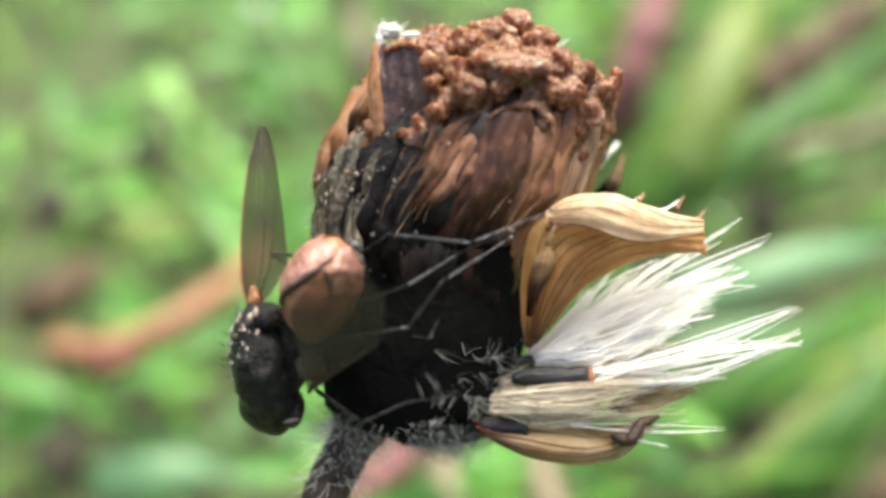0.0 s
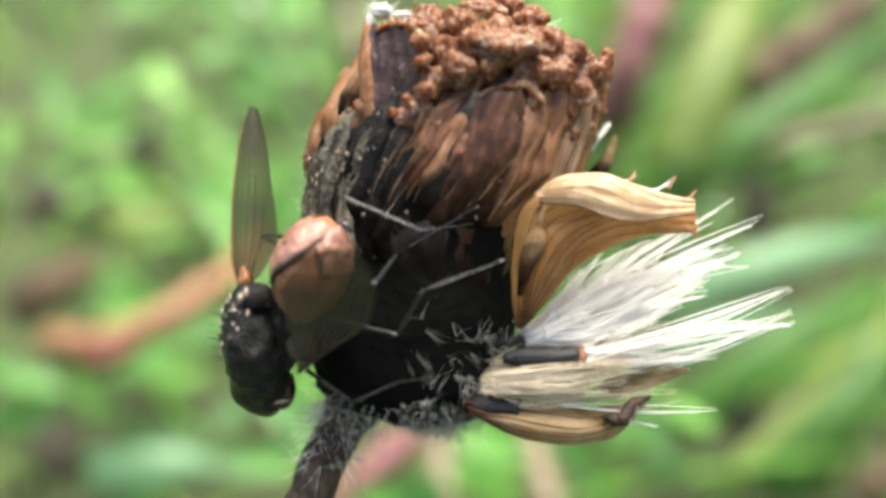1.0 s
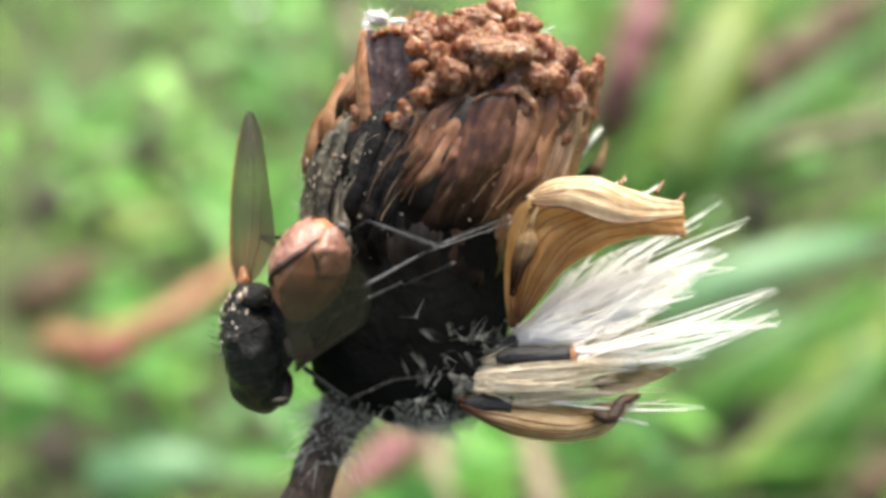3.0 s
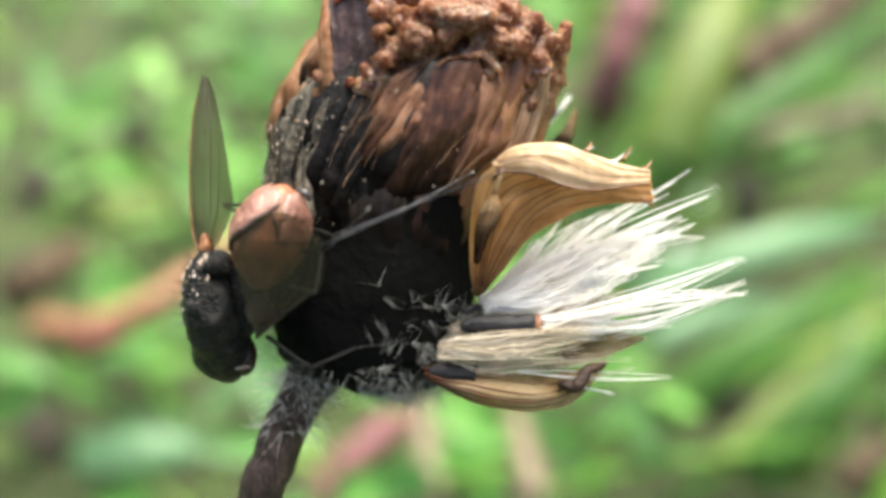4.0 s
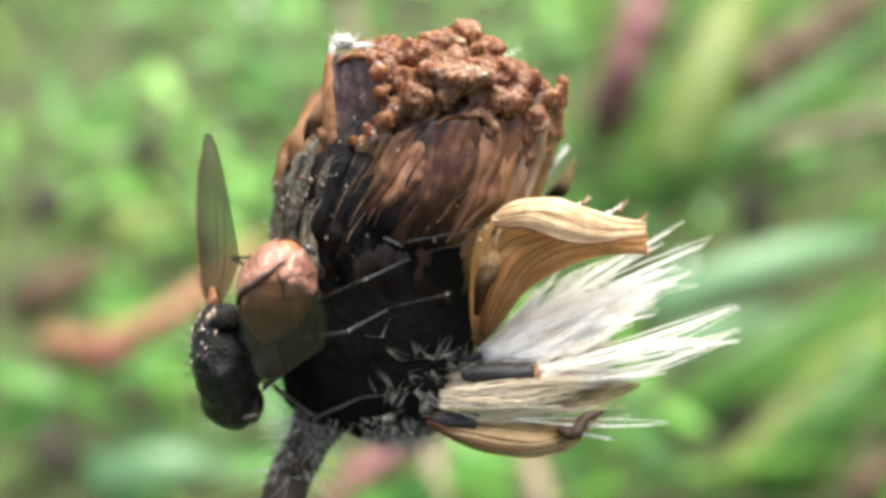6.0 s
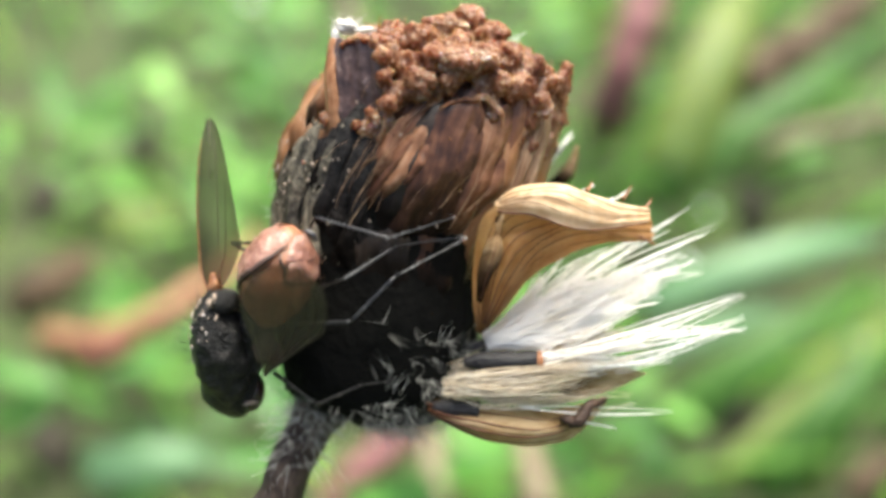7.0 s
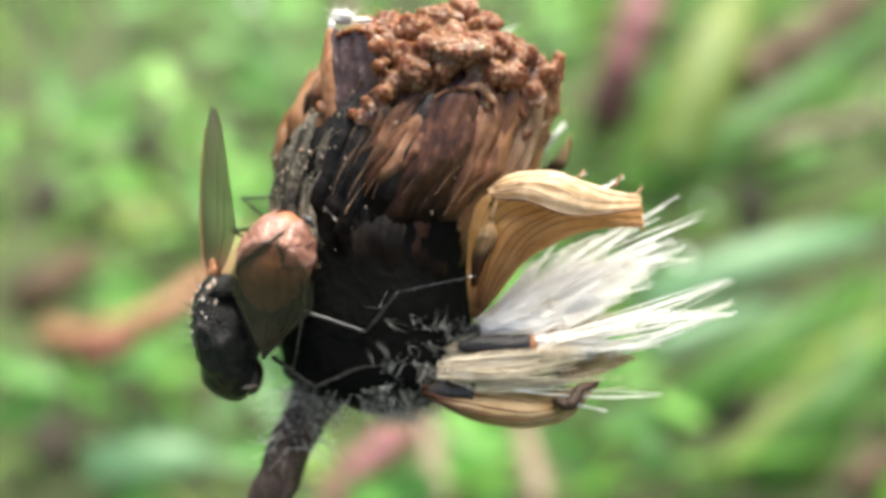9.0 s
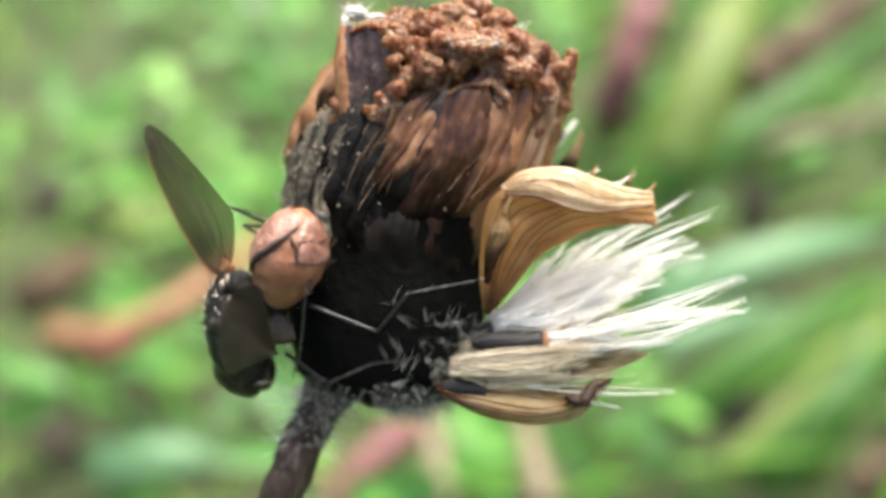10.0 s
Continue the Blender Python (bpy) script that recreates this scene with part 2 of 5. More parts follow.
FLORET = material("rusty_floret", [(0.32, (0.12, 0.040, 0.016)), (0.43, (0.205, 0.080, 0.036)), (0.52, (0.32, 0.155, 0.084)), (0.60, (0.47, 0.29, 0.195)), (0.70, (0.82, 0.73, 0.64))],
                  0.33, 1200, bump=0.35, vary=0.06, translucent=0.5, spec=0.5, fine=0.5, sub=0.6)
# darker than the florets, so the shade in their gaps is partly this colour
CORE = material("rusty_core", [(0.30, (0.07, 0.025, 0.011)), (0.5, (0.17, 0.065, 0.030)), (0.7, (0.30, 0.13, 0.066))], 0.4, 800, bump=0.6, spec=0.4)
WOOL = material("white_wool", [(0.3, (0.72, 0.69, 0.62)), (0.7, (0.88, 0.87, 0.83))], 0.8, 2500, bump=0.6, translucent=0.35)
HAIR = material("grey_hair", [(0.3, (0.16, 0.165, 0.15)), (0.7, (0.58, 0.58, 0.54))], 0.5, 2000, bump=0.0, translucent=0.3, island=0.3)
PAPPUS = material("pappus", [(0.22, (0.93, 0.89, 0.80)), (0.42, (0.98, 0.97, 0.95)), (0.8, (0.99, 0.99, 0.98))], 0.28, 400, bump=0.0, translucent=0.65, island=0.2, spec=0.6)
STALE = material("stale_pappus", [(0.25, (0.48, 0.38, 0.25)), (0.45, (0.70, 0.63, 0.50)), (0.8, (0.88, 0.84, 0.75))], 0.4, 400, bump=0.0, translucent=0.5, island=0.25, spec=0.35)
HUSK = material("straw_husk", [(0.30, (0.26, 0.105, 0.034)), (0.46, (0.47, 0.24, 0.092)), (0.58, (0.60, 0.36, 0.17)), (0.76, (0.76, 0.57, 0.37))], 0.42, 520, bump=0.35, translucent=0.72, spec=0.4, fine=0.35, streak=(3.0, 0.35, 0.35), rot_shade=(-0.2, 1.1))
# the black foot here is painted shade where the husk meets the cup
PALEHUSK = material("pale_husk", [(0.28, (0.20, 0.10, 0.04)), (0.46, (0.37, 0.24, 0.115)), (0.62, (0.54, 0.40, 0.24)), (0.8, (0.72, 0.62, 0.45))], 0.55, 620, bump=0.5, translucent=0.5, stretch=(0.5, 1, 1.3), spec=0.25, fine=0.4, rot_shade=(0.2, 1.9))
ROLLED = material("rolled_husk", [(0.28, (0.34, 0.18, 0.085)), (0.46, (0.56, 0.38, 0.21)), (0.66, (0.74, 0.61, 0.43)), (0.82, (0.85, 0.77, 0.62))], 0.42, 620, bump=0.45, translucent=0.4, spec=0.4, fine=0.45, streak=(1.6, 0.6, 0.25))
VEIN = material("husk_vein", [(0.3, (0.055, 0.018, 0.008)), (0.7, (0.13, 0.046, 0.018))], 0.55, 1500, bump=0.3)
SEED = material("dark_seed", [(0.3, (0.004, 0.004, 0.004)), (0.55, (0.015, 0.014, 0.015)), (0.78, (0.07, 0.065, 0.062))], 0.5, 1800, bump=0.8, stretch=(0.3, 1, 1), fine=0.45)
BURNT = material("burnt_tip", [(0.3, (0.012, 0.006, 0.004)), (0.55, (0.04, 0.02, 0.011)), (0.75, (0.13, 0.07, 0.04))], 0.6, 1800, bump=0.8)

BLACK = material("fly_black", [(0.40, (0.002, 0.002, 0.002)), (0.57, (0.008, 0.0075, 0.007)), (0.67, (0.045, 0.040, 0.035)), (0.77, (0.26, 0.24, 0.22))], 0.30, 2300, bump=1.6, spec=0.3, fine=0.5)
EYE = material("fly_eye", [(0.3, (0.012, 0.007, 0.006)), (0.7, (0.035, 0.018, 0.014))], 0.25, 3000, bump=0.25, spec=0.6)
GREYTAN = material("grey_tan", [(0.3, (0.16, 0.12, 0.09)), (0.7, (0.42, 0.33, 0.26))], 0.6, 2000, bump=0.4)
BELLY = material("fly_abdomen", [(0.32, (0.17, 0.062, 0.030)), (0.50, (0.27, 0.118, 0.062)), (0.70, (0.38, 0.20, 0.125))], 0.38, 700, bump=0.25, sub=0.25, spec=0.45, fine=0.3)
TERGITE = material("fly_tergite", [(0.34, (0.12, 0.048, 0.032)), (0.50, (0.24, 0.115, 0.082)), (0.64, (0.36, 0.205, 0.16)), (0.80, (0.58, 0.44, 0.38))], 0.40, 900, bump=0.45, sub=0.15, spec=0.5, fine=0.35)
BELLYDARK = material("fly_abdomen_line", [(0.3, (0.020, 0.011, 0.008)), (0.7, (0.065, 0.036, 0.027))], 0.6, 2000, bump=0.3)
LEG = material("fly_leg", [(0.40, (0.008, 0.008, 0.009)), (0.56, (0.032, 0.032, 0.035)), (0.70, (0.13, 0.13, 0.135))], 0.3, 3000, bump=0.4, spec=0.7)
FOOT = material("fly_foot", [(0.3, (0.34, 0.29, 0.27)), (0.7, (0.55, 0.49, 0.46))], 0.5, 3000, bump=0.2)
CALYPTER = material("fly_calypter", [(0.3, (0.030, 0.022, 0.016)), (0.7, (0.065, 0.048, 0.034))], 0.5, 1500, bump=0.2, translucent=0.2)


def wing_material():
    m = bpy.data.materials.new("wing_membrane")
    m.use_nodes = True
    n, l = m.node_tree.nodes, m.node_tree.links
    b = n["Principled BSDF"]
    coord, tex, ramp = n.new("ShaderNodeTexCoord"), n.new("ShaderNodeTexNoise"), n.new("ShaderNodeValToRGB")
    tex.inputs["Scale"].default_value = 700
    l.new(coord.outputs["Object"], tex.inputs["Vector"])
    ramp.color_ramp.elements[0].color, ramp.color_ramp.elements[1].color = (0.060, 0.049, 0.037, 1), (0.108, 0.088, 0.066, 1)
    l.new(tex.outputs["Fac"], ramp.inputs["Fac"])
    l.new(ramp.outputs["Color"], b.inputs["Base Color"])
    b.inputs["Roughness"].default_value = 0.4
    clear, shade = n.new("ShaderNodeBsdfTransparent"), n.new("ShaderNodeMixShader")
    clear.inputs["Color"].default_value = (0.45, 0.40, 0.33, 1)
    shade.inputs[0].default_value = 0.52
    l.new(b.outputs["BSDF"], shade.inputs[1])
    l.new(clear.outputs["BSDF"], shade.inputs[2])
    l.new(shade.outputs["Shader"], n["Material Output"].inputs["Surface"])
    return m


WING = wing_material()


# ---- builders ----
def tube(bm, pts, radii, sides=8, cap=True):
    """A tube along pts with a radius at each, added to bm."""
    pts = [Vector(p) for p in pts]
    rings, side = [], None
    for i, p in enumerate(pts):
        way = (pts[min(i + 1, len(pts) - 1)] - pts[max(i - 1, 0)]).normalized()
        ref = side if side else (Vector((0, 1, 0)) if abs(way.y) < 0.9 else Vector((1, 0, 0)))
        side = (ref - way * ref.dot(way)).normalized()
        up = way.cross(side)
        rings.append([bm.verts.new(p + (side * math.cos(a) + up * math.sin(a)) * radii[i])
                      for a in (2 * math.pi * k / sides for k in range(sides))])
    for a, b in zip(rings, rings[1:]):
        for k in range(sides):
            bm.faces.new((a[k], a[(k + 1) % sides], b[(k + 1) % sides], b[k]))
    if cap:
        bm.faces.new(rings[0][::-1])
        bm.faces.new(rings[-1])
    return bm


def spline(ctrl, count):
    """count points along a smooth curve through ctrl."""
    c = [Vector(p) for p in ctrl]
    c = [2 * c[0] - c[1]] + c + [2 * c[-1] - c[-2]]
    out = []
    for i in range(count):
        u = i / (count - 1) * (len(c) - 3)
        k = min(int(u), len(c) - 4)
        f = u - k
        a, b, d, e = c[k:k + 4]
        out.append(0.5 * ((2 * b) + (d - a) * f + (2 * a - 5 * b + 4 * d - e) * f * f + (3 * b - a - 3 * d + e) * f ** 3))
    return out


def smooth_mesh(name, bm, mat, scale=MM, flat=False):
    me = bpy.data.meshes.new(name)
    bmesh.ops.recalc_face_normals(bm, faces=bm.faces)
    for v in bm.verts:
        v.co *= scale
    for f in bm.faces:
        f.smooth = not flat
    bm.to_mesh(me)
    bm.free()
    me.materials.append(mat)
    return me


def part(name, bm, mat, parent, label="", at=None, scale=MM):
    """One mesh object under a thing or a part, written in its millimetres."""
    ob = new(name, smooth_mesh(name, bm, mat, scale) if isinstance(bm, bmesh.types.BMesh) else bm)
    ob.parent = parent
    if at is not None:
        ob.matrix_basis = at
    return tagged(ob, label=label)


def lump(radius, amount, size, seed, detail=3, squash=(1, 1, 1), grain=0.0):
    """A ball worked by noise into an uneven body."""
    bm = bmesh.new()
    bmesh.ops.create_icosphere(bm, subdivisions=detail, radius=1.0)
    off = Vector((seed * 3.7, seed * 1.3, seed * 7.1))
    for v in bm.verts:
        d = 1 + amount * noise.fractal(v.co * size + off, 1.0, 2.0, 4)
        if grain:
            d += grain * noise.fractal(v.co * 6 + off, 0.8, 2.2, 4) - grain * abs(noise.noise(v.co * 3.5 + off))
        v.co = Vector([c * d * radius * s for c, s in zip(v.co, squash)])
    return bm


def lay_grain(bm, places):
    """Millimetres across and along the piece, for its streaks."""
    layer = bm.loops.layers.uv.new("grain")
    for f in bm.faces:
        for corner in f.loops:
            corner[layer].uv = places[corner.vert]


def sheet(edge_a, edge_b, bulge, nu=26, nv=14, thick=0.05, ripple=0.06, seed=0.0):
    """A thin curled leaf between two edges, bulging along bulge, with a thickness."""
    ea, eb = spline(edge_a, nu), spline(edge_b, nu)
    bm = bmesh.new()
    rows = []
    for i in range(nu):
        row = []
        for j in range(nv):
            v = j / (nv - 1)
            p = ea[i].lerp(eb[i], v) + Vector(bulge) * math.sin(math.pi * v) * math.sin(math.pi * min(1, 0.25 + 0.8 * i / (nu - 1)))
            p += Vector((0, 1, 0)) * ripple * math.sin(v * 19 + seed) + noise.noise_vector(p * 1.3 + Vector((seed, 0, 0))) * ripple * 1.6
            p += (ea[-1] - ea[-3]).normalized() * ripple * 3 * noise.noise(Vector((v * 6, seed, 2))) * (i / (nu - 1)) ** 9
            row.append(bm.verts.new(p))
        rows.append(row)
    faces = [bm.faces.new((rows[i][j], rows[i + 1][j], rows[i + 1][j + 1], rows[i][j + 1])) for i in range(nu - 1) for j in range(nv - 1)]
    wide, long = (ea[nu // 2] - eb[nu // 2]).length + Vector(bulge).length, (ea[0] - ea[-1]).length
    lay_grain(bm, {rows[i][j]: (wide * j / (nv - 1) + seed, long * i / (nu - 1)) for i in range(nu) for j in range(nv)})
    bmesh.ops.recalc_face_normals(bm, faces=faces)
    if thick:
        bmesh.ops.solidify(bm, geom=faces, thickness=thick)
    return bm


def sheet_point(edge_a, edge_b, bulge, u, v, lift=0.05):
    ea, eb = spline(edge_a, 40), spline(edge_b, 40)
    i = min(39, int(u * 39))
    return ea[i].lerp(eb[i], v) + Vector(bulge) * (1 + lift) * math.sin(math.pi * v) * math.sin(math.pi * min(1, 0.25 + 0.8 * u))


def hairs(bm, roots, length, radius, spread, rng, curl=0.3, pts=5):
    """Fine tapered hairs from (root, direction) pairs."""
    for root, way in roots:
        way = (Vector(way).normalized() + Vector([rng.uniform(-1, 1) for _ in range(3)]) * spread).normalized()
        n = length * rng.uniform(0.55, 1.25)
        bend = Vector([rng.uniform(-1, 1) for _ in range(3)]) * curl * n
        line = [Vector(root) + way * n * k / (pts - 1) + bend * (k / (pts - 1)) ** 2 for k in range(pts)]
        tube(bm, line, [radius * (1.15 - 1.1 * k / (pts - 1)) for k in range(pts)], 4, False)
    return bm


rng = random.Random(8)

# ---- ground and meadow ----
bm = bmesh.new()
xs = [-200, -20, -3] + [-0.6 + 0.04 * i for i in range(31)] + [3, 20, 200]
ys = [-200, -20, -3] + [-0.3 + 0.04 * i for i in range(36)] + [3, 20, 200]
grid = [[bm.verts.new((x, y, 0.006 * noise.noise(Vector((x * 14, y * 14, 0))) if abs(x) < 1 and abs(y) < 1.3 else 0)) for y in ys] for x in xs]
for i in range(len(xs) - 1):
    for j in range(len(ys) - 1):
        bm.faces.new((grid[i][j], grid[i + 1][j], grid[i + 1][j + 1], grid[i][j + 1]))
tagged(new("ground", smooth_mesh("ground", bm, SOIL, 1.0)), label="dark damp soil under the meadow grass", kind="structure")


def blade(bm, root, lean, length, width, bend, sections=6):
    """One folded grass blade from its root."""
    root, lean = Vector(root), Vector(lean)
    side = Vector((-lean.y, lean.x, 0)).normalized() * width / 2
    rows = []
    for i in range(sections):
        u = i / (sections - 1)
        p = root + Vector((lean.x * u ** bend, lean.y * u ** bend, lean.z * (u - 0.25 * u * u))) * length
        w = (1 - u ** 2.2) * (0.55 + 0.45 * min(1, u * 4)) + 0.02
        fold = Vector((0, 0, -0.25 * width * w))
        rows.append([bm.verts.new(p - side * w), bm.verts.new(p + fold), bm.verts.new(p + side * w)])
    for a, b in zip(rows, rows[1:]):
        bm.faces.new((a[0], a[1], b[1], b[0]))
        bm.faces.new((a[1], a[2], b[2], b[1]))


def clover(bm, centre, size, up, sections=7):
    """A small oval leaf, cupped."""
    up = Vector(up).normalized()
    a = up.orthogonal().normalized()
    a.rotate(Matrix.Rotation(rng.uniform(0, 6.28), 3, up))
    b = up.cross(a)
    mid = bm.verts.new(Vector(centre) - up * size * 0.18)
    ring = [bm.verts.new(Vector(centre) + a * size * math.cos(t) + b * size * 0.36 * math.sin(t)) for t in (6.2832 * k / 8 for k in range(8))]
    for k in range(8):
        bm.faces.new((mid, ring[k], ring[(k + 1) % 8]))


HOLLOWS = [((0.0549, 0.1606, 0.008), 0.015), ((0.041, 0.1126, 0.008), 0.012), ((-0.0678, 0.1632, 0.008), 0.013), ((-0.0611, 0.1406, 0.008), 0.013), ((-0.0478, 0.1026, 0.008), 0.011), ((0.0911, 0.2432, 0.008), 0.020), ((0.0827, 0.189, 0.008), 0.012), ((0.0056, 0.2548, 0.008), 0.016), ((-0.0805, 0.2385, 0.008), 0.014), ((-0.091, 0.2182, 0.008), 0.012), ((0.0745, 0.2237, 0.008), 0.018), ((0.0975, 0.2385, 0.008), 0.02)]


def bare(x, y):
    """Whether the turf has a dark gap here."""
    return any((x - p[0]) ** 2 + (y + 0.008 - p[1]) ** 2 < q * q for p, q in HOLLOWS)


bm = bmesh.new()
for _ in range(5200):
    x, y = rng.uniform(-0.30, 0.34), rng.uniform(0.045, 0.62)
    if bare(x, y):
        continue
    right = x > 0.02 + rng.uniform(-0.04, 0.04)
    if right:
        lean = (rng.uniform(0.1, 1.1), rng.uniform(-0.5, 0.4), rng.uniform(0.5, 0.9))
        length, width = rng.uniform(0.018, 0.045), rng.uniform(0.0018, 0.0042)
    else:
        lean = (rng.uniform(-0.7, 0.7), rng.uniform(-0.5, 0.5), rng.uniform(0.4, 0.9))
        length, width = rng.uniform(0.010, 0.030), rng.uniform(0.0015, 0.0035)
    blade(bm, (x, y, -0.002), lean, length, width, rng.uniform(1.2, 2.2))
tagged(new("grass", smooth_mesh("grass", bm, GRASS, 1.0)), label="short bright green meadow grass", category="grass", kind="stuff")

bm = bmesh.new()
for _ in range(4600):
    x, y = rng.uniform(-0.30, 0.30), rng.uniform(0.06, 0.60)
    if bare(x, y) or x > 0.03 and rng.random() < 0.6 or y > 0.2 and rng.random() < 0.35:
        continue
    clover(bm, (x, y, rng.uniform(0.004, 0.026)), rng.uniform(0.0028, 0.0075),
           (rng.uniform(-0.8, 0.8), rng.uniform(-0.8, 0.3), 1))
tagged(new("meadow_leaves", smooth_mesh("meadow_leaves", bm, LEAF, 1.0)), label="low mat of small green meadow leaves", category="leaves", kind="stuff")


def stalk(name, label, category, pts, radius, mat, taper=0.8):
    pts = [Vector(p) for p in pts]
    line = spline(pts, 16)
    foot = Vector(line[0])
    bm = bmesh.new()
    tube(bm, [p - foot for p in line], [radius * (1 - (1 - taper) * i / 15) * (1 + 0.12 * math.sin(i * 2.1)) for i in range(16)], 8)
    ob = new(name, smooth_mesh(name, bm, mat, 1.0))
    ob.location = foot
    for k in (4, 10):
        bm = bmesh.new()
        way = (line[k + 1] - line[k]).normalized()
        tube(bm, [line[k] - foot + way * radius * q for q in (-0.7, -0.3, 0.3, 0.7)], [radius * 0.9, radius * 1.06, radius * 1.06, radius * 0.9], 8)
        part("vein_ridge" if "leaf" in name else "node", bm, mat, ob, scale=1.0)
    return tagged(ob, label=label, category=category)


def long_blade(name, label, root, tip, width, mat, sag=0.15):
    """A broad single blade of grass from root to tip, keeled along its middle."""
    root, tip = Vector(root), Vector(tip)
    way = tip - root
    side = way.cross(Vector((0, -0.57, 0.82))).normalized()
    up = side.cross(way).normalized()
    bm = bmesh.new()
    rows = []
    for i in range(14):
        u = i / 13
        p = way * u + up * way.length * sag * math.sin(math.pi * u)
        w = width / 2 * (0.6 + 0.4 * math.sin(math.pi * min(1, u + 0.25))) * (1 if u < 0.6 else 1 - ((u - 0.6) / 0.4) ** 2 * 0.9)
        rows.append([bm.verts.new(p - side * w + up * w * 0.25), bm.verts.new(p), bm.verts.new(p + side * w + up * w * 0.25)])
    faces = []
    for a, b in zip(rows, rows[1:]):
        faces += [bm.faces.new((a[0], a[1], b[1], b[0])), bm.faces.new((a[1], a[2], b[2], b[1]))]
    bmesh.ops.recalc_face_normals(bm, faces=faces)
    bmesh.ops.solidify(bm, geom=faces, thickness=0.0003)
    ob = new(name, smooth_mesh(name, bm, mat, 1.0))
    ob.location = root
    bm = bmesh.new()
    tube(bm, [way * (i / 13) + up * (way.length * sag * math.sin(math.pi * i / 13) - 0.0002) for i in range(14)], [width * 0.05 * (1.1 - i / 13) for i in range(14)], 6)
    part("midrib", bm, YELLOW if mat is BLADE else PALE, ob, scale=1.0)
    return tagged(ob, label=label, category="grass blade", group="broad grass blades")


stalk("rust_stalk", "fallen rust-orange dry stalk lying across the grass", "stalk",
      [(-0.0488, 0.1084, 0.024), (-0.0412, 0.1041, 0.027), (-0.0355, 0.1049, 0.029), (-0.0312, 0.1095, 0.029), (-0.0268, 0.1191, 0.027), (-0.0267, 0.1387, 0.018)], 0.0019, RUST)
stalk("red_leaf", "small dark red withered leaf beside the fallen stalk", "leaf",
      [(-0.0423, 0.1022, 0.026), (-0.0381, 0.0978, 0.03), (-0.0363, 0.0992, 0.03), (-0.036, 0.103, 0.028)], 0.0016, DARKRUST, 0.5)
stalk("brown_leaf", "dull brown withered leaf in a gap of the grass", "leaf",
      [(-0.06, 0.1279, 0.014), (-0.0548, 0.1267, 0.018), (-0.0526, 0.1304, 0.018), (-0.0534, 0.1387, 0.014)], 0.0030, BROWN, 0.7)
stalk("pink_stalk", "upright reddish pink dry stalk in the grass", "stalk",
      [(0.0328, 0.1887, 0.01), (0.0304, 0.1715, 0.024), (0.0319, 0.1714, 0.032), (0.0355, 0.1785, 0.038), (0.0389, 0.1862, 0.044)], 0.0042, PINK)
stalk("beige_stalk", "thin pale pinkish dry stalk standing in the grass", "stalk",
      [(-0.0133, 0.1948, 0.006), (-0.0143, 0.1856, 0.024), (-0.0165, 0.195, 0.032), (-0.0176, 0.1967, 0.04)], 0.0024, BEIGE)
stalk("pink_stalk", "short pinkish stalk low behind the seed head", "stalk",
      [(-0.0114, 0.084, 0.02), (-0.0059, 0.0881, 0.024), (-0.0029, 0.0941, 0.022)], 0.0021, PINK, 0.7)
stalk("beige_stalk", "pale beige dry stalk standing low in the grass", "stalk",
      [(0.0012, 0.0797, 0.024), (0.0002, 0.0849, 0.026), (-0.0011, 0.0979, 0.022)], 0.0013, BEIGE)
stalk("beige_stalk", "straw-coloured dry stalk low in the grass", "stalk",
      [(0.0119, 0.0797, 0.024), (0.0109, 0.0869, 0.024), (0.0105, 0.0971, 0.02)], 0.0015, BEIGE)
stalk("brown_stalk", "dull brown dry stalk leaning across the grass", "stalk",
      [(0.0416, 0.1516, 0.022), (0.0562, 0.158, 0.024), (0.0776, 0.1674, 0.024)], 0.0017, BEIGE)
stalk("brown_leaf", "dark brown withered leaf in the grass", "leaf",
      [(0.0564, 0.1845, 0.02), (0.0671, 0.1927, 0.024), (0.0801, 0.2082, 0.024), (0.0945, 0.2307, 0.022)], 0.0046, BROWN, 0.6)
stalk("brown_leaf", "dull brown withered leaf low in the grass", "leaf",
      [(0.0477, 0.0874, 0.018), (0.0512, 0.0898, 0.02), (0.0555, 0.0935, 0.018)], 0.0018, BROWN, 0.6)

long_blade("grass_blade", "broad yellow-green blade of grass", (0.033, 0.1362, 0.0305), (0.0526, 0.1777, 0.0463), 0.0085, YELLOW)
long_blade("grass_blade", "broad bright green blade of grass", (0.0318, 0.1343, 0.0279), (0.0738, 0.1651, 0.037), 0.0058, BLADE)
long_blade("grass_blade", "broad bright green blade of grass", (0.0419, 0.1419, 0.0299), (0.0796, 0.1729, 0.0394), 0.0036, BLADE)
long_blade("grass_blade", "broad bright green blade of grass", (0.0276, 0.1177, 0.0216), (0.0656, 0.1316, 0.024), 0.0052, PALE)
long_blade("grass_blade", "broad bright green blade of grass", (0.0279, 0.101, 0.0152), (0.0585, 0.1195, 0.0241), 0.0055, BLADE)
long_blade("grass_blade", "broad bright green blade of grass", (0.0391, 0.0931, 0.0126), (0.0609, 0.1121, 0.0223), 0.0060, BLADE)
long_blade("grass_blade", "pale bluish-green blade of grass", (0.0283, 0.1082, 0.0219), (0.0479, 0.1177, 0.0216), 0.0032, PALE, 0.1)
long_blade("grass_blade", "pale bluish-green broad leaf low in the grass", (-0.0423, 0.0947, 0.0148), (-0.0239, 0.0974, 0.0135), 0.0052, PALE, 0.12)
long_blade("grass_blade", "yellow-green blade of grass", (-0.0484, 0.1362, 0.0218), (-0.0383, 0.1396, 0.0215), 0.0060, YELLOW, 0.1)

